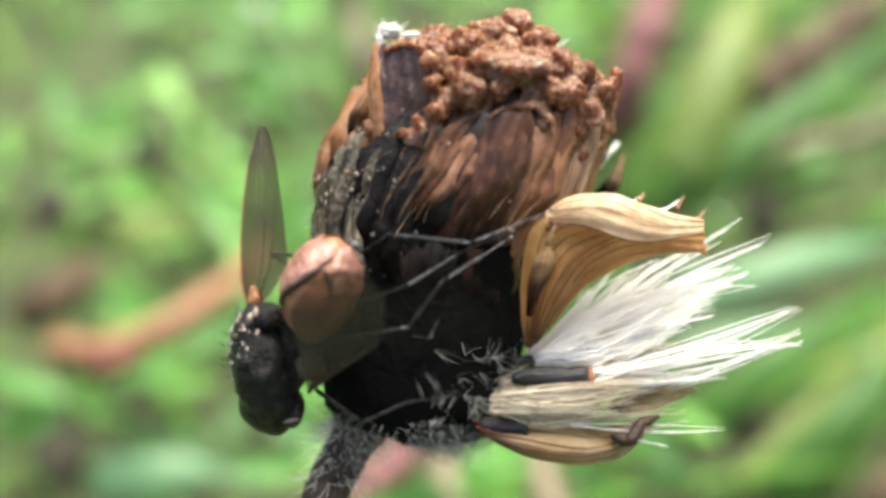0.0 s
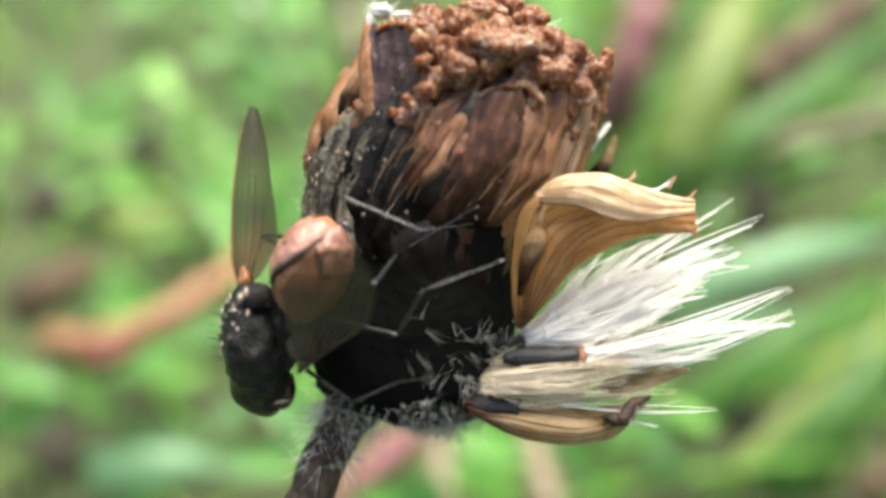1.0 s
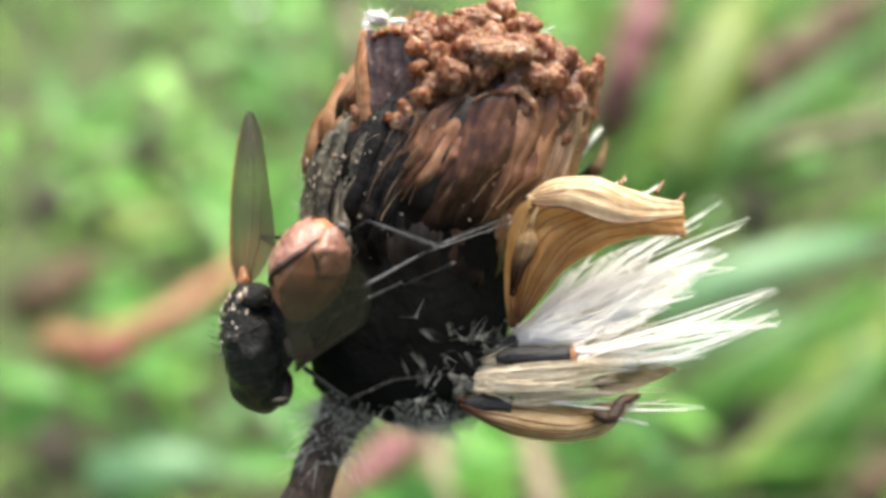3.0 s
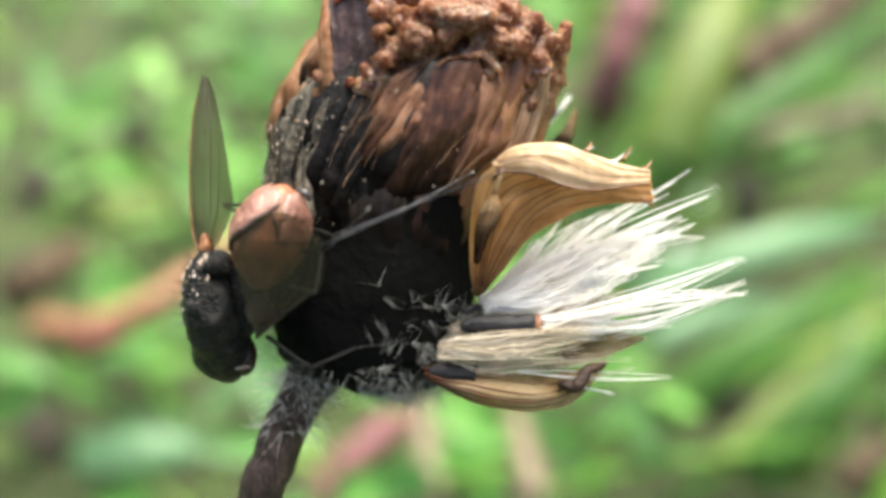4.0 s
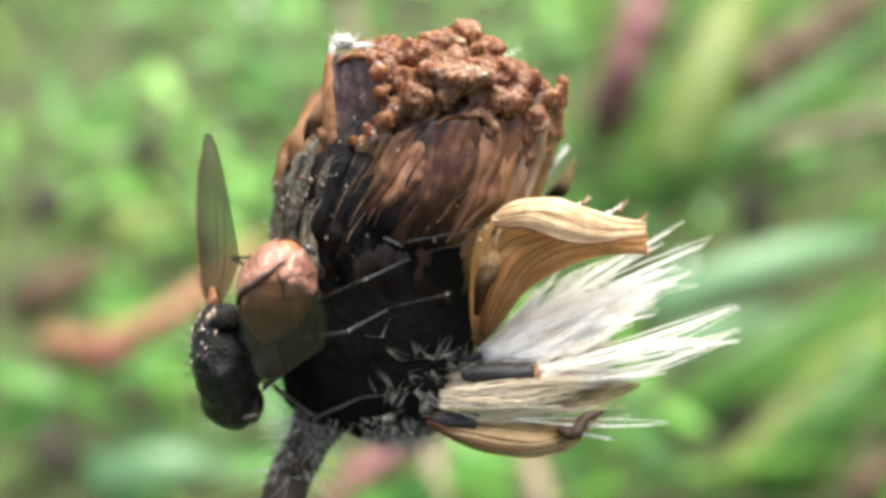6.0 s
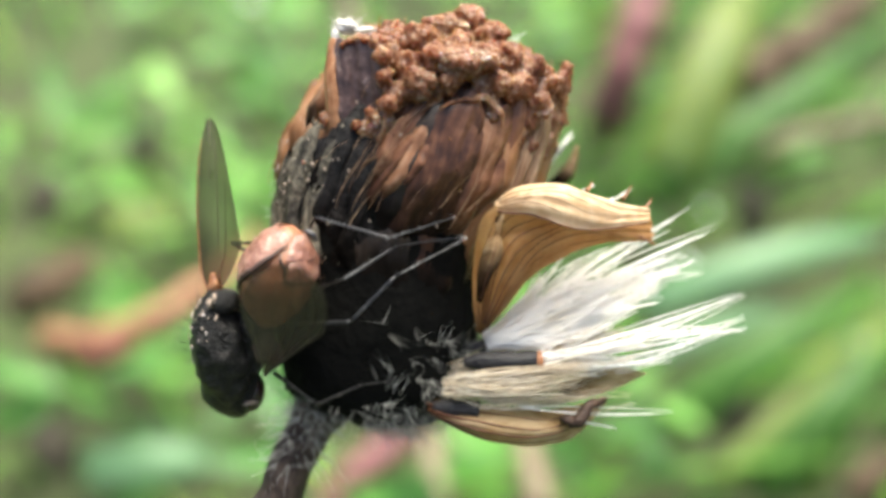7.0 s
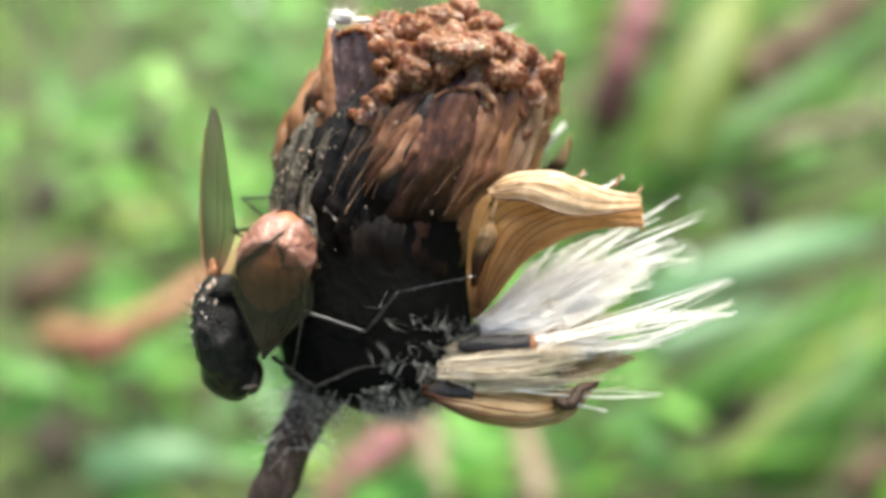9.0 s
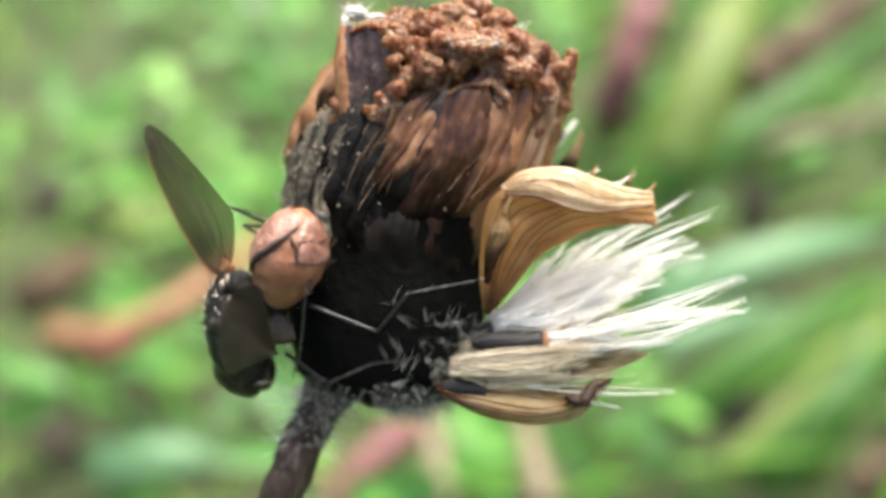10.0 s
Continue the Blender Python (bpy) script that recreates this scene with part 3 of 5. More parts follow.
# blackish shapes laid at the dark spots between the grass
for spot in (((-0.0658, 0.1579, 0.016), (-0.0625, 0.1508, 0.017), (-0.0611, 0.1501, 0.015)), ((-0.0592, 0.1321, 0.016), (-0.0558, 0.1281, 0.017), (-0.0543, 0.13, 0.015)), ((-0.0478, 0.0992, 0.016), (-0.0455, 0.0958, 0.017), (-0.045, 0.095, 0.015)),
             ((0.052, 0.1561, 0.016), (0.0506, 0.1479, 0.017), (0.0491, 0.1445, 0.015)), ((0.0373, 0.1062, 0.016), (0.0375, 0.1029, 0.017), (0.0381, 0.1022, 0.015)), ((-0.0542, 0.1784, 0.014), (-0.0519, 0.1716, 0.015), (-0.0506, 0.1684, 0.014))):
    stalk("brown_leaf", "blackish leaf shape in a gap of the grass", "leaf", spot, 0.0026, BLACKISH, 0.7)
long_blade("grass_blade", "yellow-green blade of grass", (0.035, 0.0939, 0.0137), (0.0547, 0.1127, 0.018), 0.0034, YELLOW, 0.1)
long_blade("grass_blade", "yellow-green blade of grass", (0.0445, 0.0927, 0.0121), (0.0607, 0.1177, 0.0216), 0.0038, YELLOW, 0.1)
for spot, size in (((0.0396, 0.135, 0.026), 0.0008), ((0.0337, 0.1222, 0.026), 0.0009)):
    drop = new("dew_drop", smooth_mesh("dew_drop", lump(size, 0.05, 1.0, 2, 3, (1, 1, 0.8)), DEW, 1.0))
    drop.location = spot
    tagged(drop, label="pale shining dew drop on a grass blade", category="dew drop")
dew = new("dew_drop", smooth_mesh("dew_drop", lump(0.0013, 0.05, 1.0, 2, 3, (1, 1, 0.8)), DEW, 1.0))
dew.location = (-0.0379, 0.2161, 0.024)
tagged(dew, label="pale shining dew drop on the grass", category="dew drop")

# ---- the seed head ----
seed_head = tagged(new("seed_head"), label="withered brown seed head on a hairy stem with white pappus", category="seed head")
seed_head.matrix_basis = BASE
rng = random.Random(23)
# the head's axis and its radius, from the stem upward
AXIS = [(-1.16, 0.5, -5.67), (-1.04, 0.5, -5.12), (-0.86, 0.5, -4.19), (-0.79, 0.5, -2.68), (-0.71, 0.5, -0.99), (-0.49, 0.5, 0.52), (0.27, 0.5, 2.04), (1.04, 0.5, 3.64), (1.62, 0.5, 5.07)]
GIRTH = [1.0, 2.35, 2.85, 3.12, 3.15, 3.25, 3.62, 3.42, 3.0]


AXIS_LINE = spline(AXIS, 81)


def head_ring(u):
    k = u * (len(AXIS) - 1)
    i = min(79, int(u * 80))
    return AXIS_LINE[i].lerp(AXIS_LINE[i + 1], u * 80 - i), float(np.interp(k, range(len(GIRTH)), GIRTH))


def head_point(u, a, lift=0.0):
    """A point on the head: u from the stem (0) to the crown (1), a the angle round it (0 to the right, -90 towards the near side)."""
    c, r = head_ring(u)
    t = radians(a)
    slant = Vector((math.cos(t), math.sin(t), -0.22 * math.cos(t)))
    return c + slant * (r + lift)


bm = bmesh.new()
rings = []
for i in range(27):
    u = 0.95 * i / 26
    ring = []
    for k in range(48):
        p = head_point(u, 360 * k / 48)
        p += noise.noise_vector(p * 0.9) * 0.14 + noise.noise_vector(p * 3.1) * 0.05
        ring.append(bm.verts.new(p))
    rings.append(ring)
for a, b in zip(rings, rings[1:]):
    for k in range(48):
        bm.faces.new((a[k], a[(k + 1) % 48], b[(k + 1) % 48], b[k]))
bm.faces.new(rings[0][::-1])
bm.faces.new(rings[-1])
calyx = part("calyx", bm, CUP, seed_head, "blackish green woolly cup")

# the stem, bent down to the ground
STEMLINE = [(-2.41, 0.3, -5.09), (-2.88, 0.3, -6.01), (-3.28, 0.3, -6.84), (-3.62, 0.4, -7.79), (-4.16, 0.9, -9.27), (-5.0, 5.5, -16.0), (-4.8, 30.0, -46.0), (-5.0, 67.0, -96.0)]
bm = bmesh.new()
line = spline(STEMLINE, 160)
tube(bm, [p + noise.noise_vector(p * 0.8) * 0.07 for p in line], [(0.9 - 0.22 * min(1, i / 16)) * (1 + 0.04 * noise.noise(Vector((i * 0.25, 0, 4)))) for i in range(160)], 20)
stem = part("stem", bm, STEM, seed_head, "dark brown hairy stem")
bm = bmesh.new()
roots = []
for _ in range(460):
    k = int(48 * rng.random() ** 3.0)
    a = rng.uniform(0, 6.28)
    way = Vector((math.cos(a), math.sin(a), rng.uniform(-0.7, 0.1)))
    roots.append((line[k] + Vector((way.x, way.y, 0)) * 0.62, way))
hairs(bm, roots, 0.85, 0.0105, 0.4, rng, 0.6, 6)
tagged(part("stem_hair", bm, WOOL, stem), kind="stuff")

# bracts that sheathe the upper half, grown together with the cup at their feet
def bract(u0, u1, a0, width, lift, mat, curl=0.0, twist=0.0, label="", name="bract", fold=0.10, ridge=0.05):
    nu, nv = 30, max(7, min(33, int(width * 0.95)))
    bm = bmesh.new()
    rows, places = [], {}
    sd = rng.uniform(0, 50)
    for i in range(nu):
        s = i / (nu - 1)
        w = width * min(1, 0.6 + 2.0 * s) * (1 - 0.55 * max(0, (s - 0.78) / 0.22) ** 1.6) * (1 + 0.25 * noise.noise(Vector((s * 4, sd, 0))))
        sway = 4 * noise.noise(Vector((s * 2.2, sd + 9, 3)))
        row = []
        for j in range(nv):
            v = j / (nv - 1) - 0.5
            x, y = v * w * 0.059, s * (u1 - u0) * 11
            body_ = (1 - (2 * abs(v)) ** 3) ** 0.7 if abs(v) < 0.5 else 0.0
            rise = -0.07 + (0.75 * lift + 0.07 + 0.5 * fold * (1 - 4 * v * v)) * body_ * min(1, 0.12 + 3.5 * s) + curl * s ** 5
            rise += ridge * body_ * (0.7 * noise.noise(Vector((x * 4.2 + sd, y * 0.55, sd))) + 0.5 * noise.noise(Vector((x * 9 + sd, y * 0.9, sd))))
            tip = 0.03 * noise.noise(Vector((x * 5, sd, 7))) * s
            p = head_point(min(1.0, u0 + (u1 - u0) * s + tip), a0 + twist * s + sway + v * w, rise)
            p += noise.noise_vector(p * 1.1 + Vector((sd, 0, 0))) * 0.10 + noise.noise_vector(p * 3.4) * 0.03
            vert = bm.verts.new(p)
            places[vert] = (x + sd, y)
            row.append(vert)
        rows.append(row)
    for a, b in zip(rows, rows[1:]):
        for j in range(nv - 1):
            bm.faces.new((a[j], b[j], b[j + 1], a[j + 1]))
    lay_grain(bm, places)
    return part(name, bm, mat, seed_head, label)


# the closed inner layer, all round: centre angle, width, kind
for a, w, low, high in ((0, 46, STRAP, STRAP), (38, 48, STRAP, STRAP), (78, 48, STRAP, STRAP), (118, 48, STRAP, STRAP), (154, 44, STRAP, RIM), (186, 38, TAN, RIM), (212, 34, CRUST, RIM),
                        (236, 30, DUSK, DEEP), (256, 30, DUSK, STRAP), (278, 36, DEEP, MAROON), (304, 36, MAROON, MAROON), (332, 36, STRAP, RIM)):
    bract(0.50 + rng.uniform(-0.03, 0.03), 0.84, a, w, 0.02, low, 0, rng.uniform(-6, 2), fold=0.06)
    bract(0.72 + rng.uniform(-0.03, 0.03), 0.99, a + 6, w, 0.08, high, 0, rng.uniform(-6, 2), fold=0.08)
# straps on the lit and on the far side
for a, u0, u1, w, mat in ((182, 0.62, 0.90, 13, RIM), (192, 0.66, 0.95, 13, RIM), (201, 0.72, 0.99, 13, RIM), (209, 0.78, 0.97, 12, TAN), (216, 0.80, 0.96, 11, RIM), (222, 0.84, 0.98, 10, RIM),
                          (356, 0.66, 0.98, 13, RIM), (347, 0.64, 1.0, 13, RIM), (339, 0.66, 0.99, 12, RIM), (331, 0.68, 1.0, 12, TAN), (324, 0.66, 0.98, 10, TAN), (318, 0.70, 0.97, 11, RIM), (8, 0.62, 0.99, 15, RIM),
                          (24, 0.64, 0.98, 16, STRAP), (46, 0.62, 0.98, 18, STRAP), (70, 0.64, 0.97, 18, STRAP), (96, 0.62, 0.98, 18, STRAP), (124, 0.62, 0.97, 18, STRAP), (150, 0.62, 0.96, 16, RIM), (168, 0.62, 0.95, 14, RIM)):
    bract(u0, u1, a, w * 1.2, rng.uniform(0.22, 0.34), mat, rng.uniform(0.0, 0.15), rng.uniform(-6, 3), fold=0.20, ridge=0.08)
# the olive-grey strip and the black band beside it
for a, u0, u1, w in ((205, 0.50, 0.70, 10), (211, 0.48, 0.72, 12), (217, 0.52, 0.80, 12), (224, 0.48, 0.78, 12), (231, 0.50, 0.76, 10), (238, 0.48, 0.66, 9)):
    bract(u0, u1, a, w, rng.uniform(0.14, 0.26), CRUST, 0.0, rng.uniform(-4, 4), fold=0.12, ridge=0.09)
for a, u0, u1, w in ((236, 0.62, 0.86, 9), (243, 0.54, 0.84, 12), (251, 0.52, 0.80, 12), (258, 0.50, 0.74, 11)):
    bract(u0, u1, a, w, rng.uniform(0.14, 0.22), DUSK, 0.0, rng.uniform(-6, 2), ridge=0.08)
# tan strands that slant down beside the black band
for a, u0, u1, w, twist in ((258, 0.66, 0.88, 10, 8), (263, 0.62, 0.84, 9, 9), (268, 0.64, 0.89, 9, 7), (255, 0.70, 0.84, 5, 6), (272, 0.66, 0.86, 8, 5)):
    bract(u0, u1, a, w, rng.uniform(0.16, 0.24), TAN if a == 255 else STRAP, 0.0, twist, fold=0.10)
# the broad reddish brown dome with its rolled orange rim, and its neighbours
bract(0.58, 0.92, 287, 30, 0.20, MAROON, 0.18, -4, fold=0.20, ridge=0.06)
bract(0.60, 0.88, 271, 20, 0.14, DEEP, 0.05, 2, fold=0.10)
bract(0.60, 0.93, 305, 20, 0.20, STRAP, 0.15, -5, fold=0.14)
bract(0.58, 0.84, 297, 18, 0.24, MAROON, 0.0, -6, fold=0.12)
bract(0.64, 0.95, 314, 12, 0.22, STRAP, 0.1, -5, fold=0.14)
bm = bmesh.new()
rim = [head_point(u, a, 0.40 + 0.1 * math.sin(a)) for u, a in ((0.87, 274), (0.895, 280), (0.91, 287), (0.905, 294), (0.885, 299), (0.86, 302))]
tube(bm, [p + noise.noise_vector(p * 2.2) * 0.20 for p in spline(rim, 30)], [0.03 + 0.08 * math.sin(math.pi * i / 29) * (1 + 0.6 * noise.noise(Vector((i * 0.5, 3, 1)))) for i in range(30)], 10)
part("bract_edge", bm, FLORET, seed_head, "rolled orange edge of a bract")
# smooth swollen knobs
for k, (p, r, squash) in enumerate((((-0.74, -2.95, 3), 0.30, (1.1, 0.7, 0.85)), ((-1.96, -2.3, 3.35), 0.22, (0.9, 0.7, 1.1)), ((-2.61, -1.9, 2.14), 0.16, (1, 0.8, 0.8)), ((-0.21, -3.05, 3.18), 0.22, (0.9, 0.6, 1.3)), ((-1.28, -2.7, 2.73), 0.16, (1, 0.7, 1)))):
    part("knob", lump(r, 0.28, 1.3, 11 + 3.3 * k, 4, squash), FLORET, seed_head, "swollen glossy pinkish-orange knob", Matrix.Translation(Vector(p) * MM))

# grey crumbs on the shaded side
flakes = [smooth_mesh("crumb", lump(0.2, 0.9, 1.9, 9.3 * k, 2, (1.0, 0.45, 1.3)), (CRUST, GREYTAN, CRUST)[k % 3]) for k in range(5)]
for k in range(70):
    a, u = rng.gauss(232, 14), rng.uniform(0.50, 0.82)
    n = rng.uniform(0.10, 0.34) * (0.7 if a > 236 else 1)
    part("crumb", flakes[k % 5], CRUST, seed_head, at=Matrix.LocRotScale(head_point(u, a, rng.uniform(0.22, 0.34)) * MM, Euler((rng.uniform(-0.4, 0.4), rng.uniform(-0.6, 0.6), radians(a + 90))), (n, n, n)))

rng = random.Random(5)
# the crown of shrivelled florets: rounded, glossy, run together into one crumbling mass
def unit_ball():
    bm = bmesh.new()
    bmesh.ops.create_icosphere(bm, subdivisions=3, radius=1.0)
    bm.verts.ensure_lookup_table()
    ball = [v.co.copy() for v in bm.verts], [[v.index for v in f.verts] for f in bm.faces]
    bm.free()
    return ball


BALL = unit_ball()


def add_ball(heap, p, turn, size, seed):
    """One uneven lump set into the heap of points and faces."""
    points, faces = heap
    off = Vector((seed * 3.7, seed * 1.3, seed * 7.1))
    m = Matrix.LocRotScale(Vector(p), Euler(turn), size)
    first = len(points)
    points.extend(m @ (q * (1 + 0.30 * noise.fractal(q * 1.2 + off, 1.0, 2.0, 2))) for q in BALL[0])
    faces.extend([first + i for i in f] for f in BALL[1])


def melt(heap, cell, rounds):
    """Fuses overlapping lumps into one skin and softens the joins."""
    me = bpy.data.meshes.new("lumps")
    me.from_pydata(heap[0], [], heap[1])
    ob = bpy.data.objects.new("lumps", me)
    bpy.context.scene.collection.objects.link(ob)
    fuse = ob.modifiers.new("fuse", "REMESH")
    fuse.mode, fuse.voxel_size = "VOXEL", cell
    soft_ = ob.modifiers.new("soften", "SMOOTH")
    soft_.factor, soft_.iterations = 0.5, rounds
    whole = bpy.data.meshes.new_from_object(ob.evaluated_get(bpy.context.evaluated_depsgraph_get()))
    bpy.data.objects.remove(ob)
    out = bmesh.new()
    out.from_mesh(whole)
    return out


lean = Vector(AXIS[-1]) - Vector(AXIS[-3])
dome = lump(1.0, 0.14, 2.6, 17, 6, (3.1, 3.0, 1.30), 0.10)
c, _ = head_ring(1.0)
part("receptacle", dome, CORE, seed_head, "rusty brown crumbling core", Matrix.Translation((c - lean.normalized() * 0.35) * MM) @ pose(0, 0, 0, 0, 12.5, 0))
mass = ([], [])
for k in range(190):
    a = rng.uniform(0, 360)
    u = rng.uniform(0.90, 1.0) if rng.random() < 0.4 else 1.0
    if u < 1.0:
        if 200 < a < 255 or 255 <= a < 320 and u < 0.95:
            continue
        p = head_point(u, a, rng.uniform(0.0, 0.28))
    else:
        c, r = head_ring(1.0)
        q = r * math.sqrt(rng.random())
        p = head_point(1.0, a, q - r) + lean.normalized() * (0.05 + 0.75 * (1 - (q / r) ** 2) + rng.uniform(-0.15, 0.15))
    n = rng.uniform(0.26, 0.56) * (0.65 if u < 1.0 else 1)
    add_ball(mass, p, [rng.uniform(0, 6) for _ in range(3)], (n, n * rng.uniform(0.6, 1), n * rng.uniform(0.8, 1.3)), k)
# the large ones along the near rim and on top
for k, (p, sx, sz) in enumerate((((1.77, -3.1, 4.79), 0.80, 0.50), ((1.11, -3.1, 4.85), 0.50, 0.45), ((2.43, -2.9, 4.89), 0.55, 0.45), ((0.63, -3.2, 4.18), 0.50, 0.46), ((0.09, -3.1, 3.92), 0.34, 0.40), ((0.24, -2.9, 4.7), 0.42, 0.42),
                                ((-0.21, -2.7, 5.19), 0.42, 0.45), ((0.48, -2.4, 5.52), 0.50, 0.45), ((1.36, -1.6, 5.98), 0.65, 0.45), ((2.17, -0.8, 6.39), 0.60, 0.42), ((2.7, -1.6, 5.77), 0.52, 0.45), ((3.11, -2.2, 5.09), 0.46, 0.5),
                                ((3.72, -1.9, 4.7), 0.46, 0.6), ((4.22, -1.4, 4.59), 0.42, 0.5), ((4.74, -0.9, 4.53), 0.34, 0.5), ((4.95, -0.6, 4.93), 0.22, 0.3), ((4.08, -1.9, 3.84), 0.34, 0.5), ((3.4, -2.4, 4.24), 0.40, 0.5), ((2.9, -2.8, 4.26), 0.36, 0.4), ((1.44, -3.25, 4.2), 0.40, 0.3))):
    add_ball(mass, p, (0.5 * math.sin(k), 0.5 * math.sin(2.3 * k), 0.4 * math.sin(k)), (sx, sx * 0.8, sz), 3 * k)
for k, (p, r) in enumerate((((-0.33, -3.25, 4.92), 0.26), ((-0.24, -3.35, 4.34), 0.24), ((-0.18, -3.4, 3.64), 0.26), ((-0.48, -2.9, 5.4), 0.24), ((-0.94, -2.75, 5.52), 0.17), ((-1.28, -2.6, 5.51), 0.13), ((-1.53, -2.6, 5.33), 0.11), ((-0.58, -3.3, 3.27), 0.2), ((-1.09, -3, 3.09), 0.16))):
    add_ball(mass, p, (k, 0.5 * k, 0.3 * k), (r, r, r * 1.3), 5 * k + 2)
# drips that run down from the rim over the bracts
for k in range(40):
    a = rng.uniform(304, 372) if k % 3 else rng.uniform(255, 304)
    low, high = (rng.uniform(0.76, 0.90), 0.985) if a > 304 else (rng.uniform(0.87, 0.93), 0.975)
    drift, fat = rng.gauss(0, 3), rng.uniform(0.10, 0.22)
    for i in range(9):
        v = i / 8
        n = fat * (1.15 - 0.6 * v) * rng.uniform(0.75, 1.2)
        add_ball(mass, head_point(high + (low - high) * v, a + drift * v, 0.26 - 0.10 * v), (0, 0, 0), (n, n, n * 1.6), k + 0.3 * i)
# beads between them
for k in range(90):
    a, q = rng.uniform(190, 365), 3.4 * math.sqrt(rng.uniform(0.2, 1))
    p = head_point(1.0, a, q - 3.0) + lean.normalized() * (rng.uniform(0.35, 0.85) - 0.06 * q * q)
    n = rng.uniform(0.06, 0.17)
    add_ball(mass, p, (k, 2 * k, 0), (n, n, n * rng.uniform(0.8, 1.5)), k)
mass = melt(mass, 0.055, 4)
mass.normal_update()
for v in mass.verts:
    shred = Vector((v.co.x, v.co.y, v.co.z * 0.45))
    v.co += v.normal * (0.10 * noise.noise(v.co * 2.4) + 0.10 * noise.noise(shred * 5.5) - 0.09 * abs(noise.noise(shred * 9.0)) + 0.05 * noise.noise(v.co * 17.0))
tagged(part("floret_mass", mass, FLORET, seed_head, "glossy rusty-orange shrivelled florets run together"), kind="stuff")
# single florets that still stand out of it
kinds = [smooth_mesh("floret", lump(1.0, 0.30, 1.2, 3.1 * k + 1, 5, (1, 0.85, 0.95), 0.07), FLORET) for k in range(4)]
for k, (p, sx, sz) in enumerate((((1.77, -3.2, 4.79), 0.78, 0.46), ((2.45, -3.0, 4.92), 0.50, 0.42), ((0.63, -3.35, 4.18), 0.46, 0.44), ((0.09, -3.2, 3.92), 0.28, 0.32), ((1.36, -1.7, 6.0), 0.62, 0.40), ((-0.21, -2.8, 5.15), 0.32, 0.36))):
    part("floret", kinds[k % 4], FLORET, seed_head, at=Matrix.LocRotScale(Vector(p) * MM, Euler((0.3 * math.sin(k), 0.3 * math.sin(2.3 * k), 0)), (sx, sx * 0.8, sz)))
# pale grains on the crown that imitate its wet highlights
pale = [smooth_mesh("crumb", lump(1.0, 0.7, 1.5, 6.1 * k + 2, 2, (1, 0.8, 1.2)), FUZZ) for k in range(4)]
for k in range(70):
    a, q = rng.uniform(195, 360), 3.3 * math.sqrt(rng.uniform(0.2, 1))
    p = head_point(1.0, a, q - 3.0) + lean.normalized() * (rng.uniform(0.6, 1.1) - 0.06 * q * q)
    n = rng.uniform(0.025, 0.07)
    part("crumb", pale[k % 4], FUZZ, seed_head, at=Matrix.LocRotScale(p * MM, Euler((k, 2 * k, 0)), (n, n, n)))
# ragged shreds round the far rim
for k in range(34):
    a = rng.uniform(322, 392) if k % 4 else rng.uniform(176, 200)
    bract(rng.uniform(0.86, 0.92), rng.uniform(0.98, 1.0), a, rng.uniform(4, 8), rng.uniform(0.1, 0.35), FLORET if k % 3 else RIM, rng.uniform(0.0, 0.4), rng.uniform(-10, 10), name="floret")
# frayed tips on top
bm = bmesh.new()
for k in range(260):
    a, q = rng.uniform(180, 375), 3.3 * math.sqrt(rng.uniform(0.2, 1))
    p = head_point(1.0, a, q - 3.0) + lean.normalized() * (0.75 - 0.06 * q * q)
    way = lean.normalized() + Vector([rng.uniform(-0.9, 0.9) for _ in range(3)])
    n = rng.uniform(0.12, 0.34)
    bend = Vector([rng.uniform(-0.4, 0.4) for _ in range(3)]) * n
    tube(bm, [p + way * n * i / 5 + bend * (i / 5) ** 2 for i in range(6)], [rng.uniform(0.018, 0.045) * (1 - 0.13 * i) for i in range(6)], 6)
tagged(part("frayed_tip", bm, FLORET, seed_head), kind="stuff")

# the woolly white corner
TUFT = (-1.46, -2, 5.98)
tuft = part("tuft", lump(0.27, 0.4, 2.0, 5, 4, (1.25, 0.95, 0.75), 0.12), WOOL, seed_head, "cream-white woolly tuft", Matrix.Translation(Vector(TUFT) * MM))
part("tuft_fringe", lump(0.13, 0.5, 2.0, 15, 3, (2.4, 0.8, 0.6), 0.15), WOOL, tuft, at=Matrix.Translation((Vector((-0.86, -2.3, 5.85)) - Vector(TUFT)) * MM))
part("tuft_fringe", lump(0.14, 0.5, 2.0, 19, 3, (0.8, 0.8, 1.4), 0.15), WOOL, tuft, at=Matrix.Translation((Vector((-1.74, -2.1, 5.73)) - Vector(TUFT)) * MM))
bm = bmesh.new()
hairs(bm, [((rng.gauss(0, 0.12), 0, 0.02), (rng.uniform(-1, 1), rng.uniform(-1, 1), rng.uniform(-0.3, 0.8))) for _ in range(300)], 0.28, 0.009, 0.2, rng, 0.7)
tagged(part("tuft_hair", bm, WOOL, tuft), kind="stuff")

# the folded bract under the tuft: a dark hollow panel between two orange edges
PANEL_A = [(-1.53, -2.5, 2.74), (-1.62, -2.6, 3.68), (-1.71, -2.6, 4.75), (-1.76, -2.3, 5.6)]
PANEL_B = [(-0.48, -3.2, 2.68), (-0.24, -3.3, 3.45), (-0.33, -3.2, 4.51), (-0.48, -2.9, 5.46)]
panel = part("bract", sheet(PANEL_A, PANEL_B, (0.05, 0.42, 0), 30, 18, 0.06, 0.045, 7.0), SLATE, seed_head, "dark slate-brown folded bract")
EDGE = [(-2.08, -2.1, 2.78), (-2.04, -2.2, 3.73), (-2.04, -2.2, 4.81), (-1.89, -2.1, 5.67)]
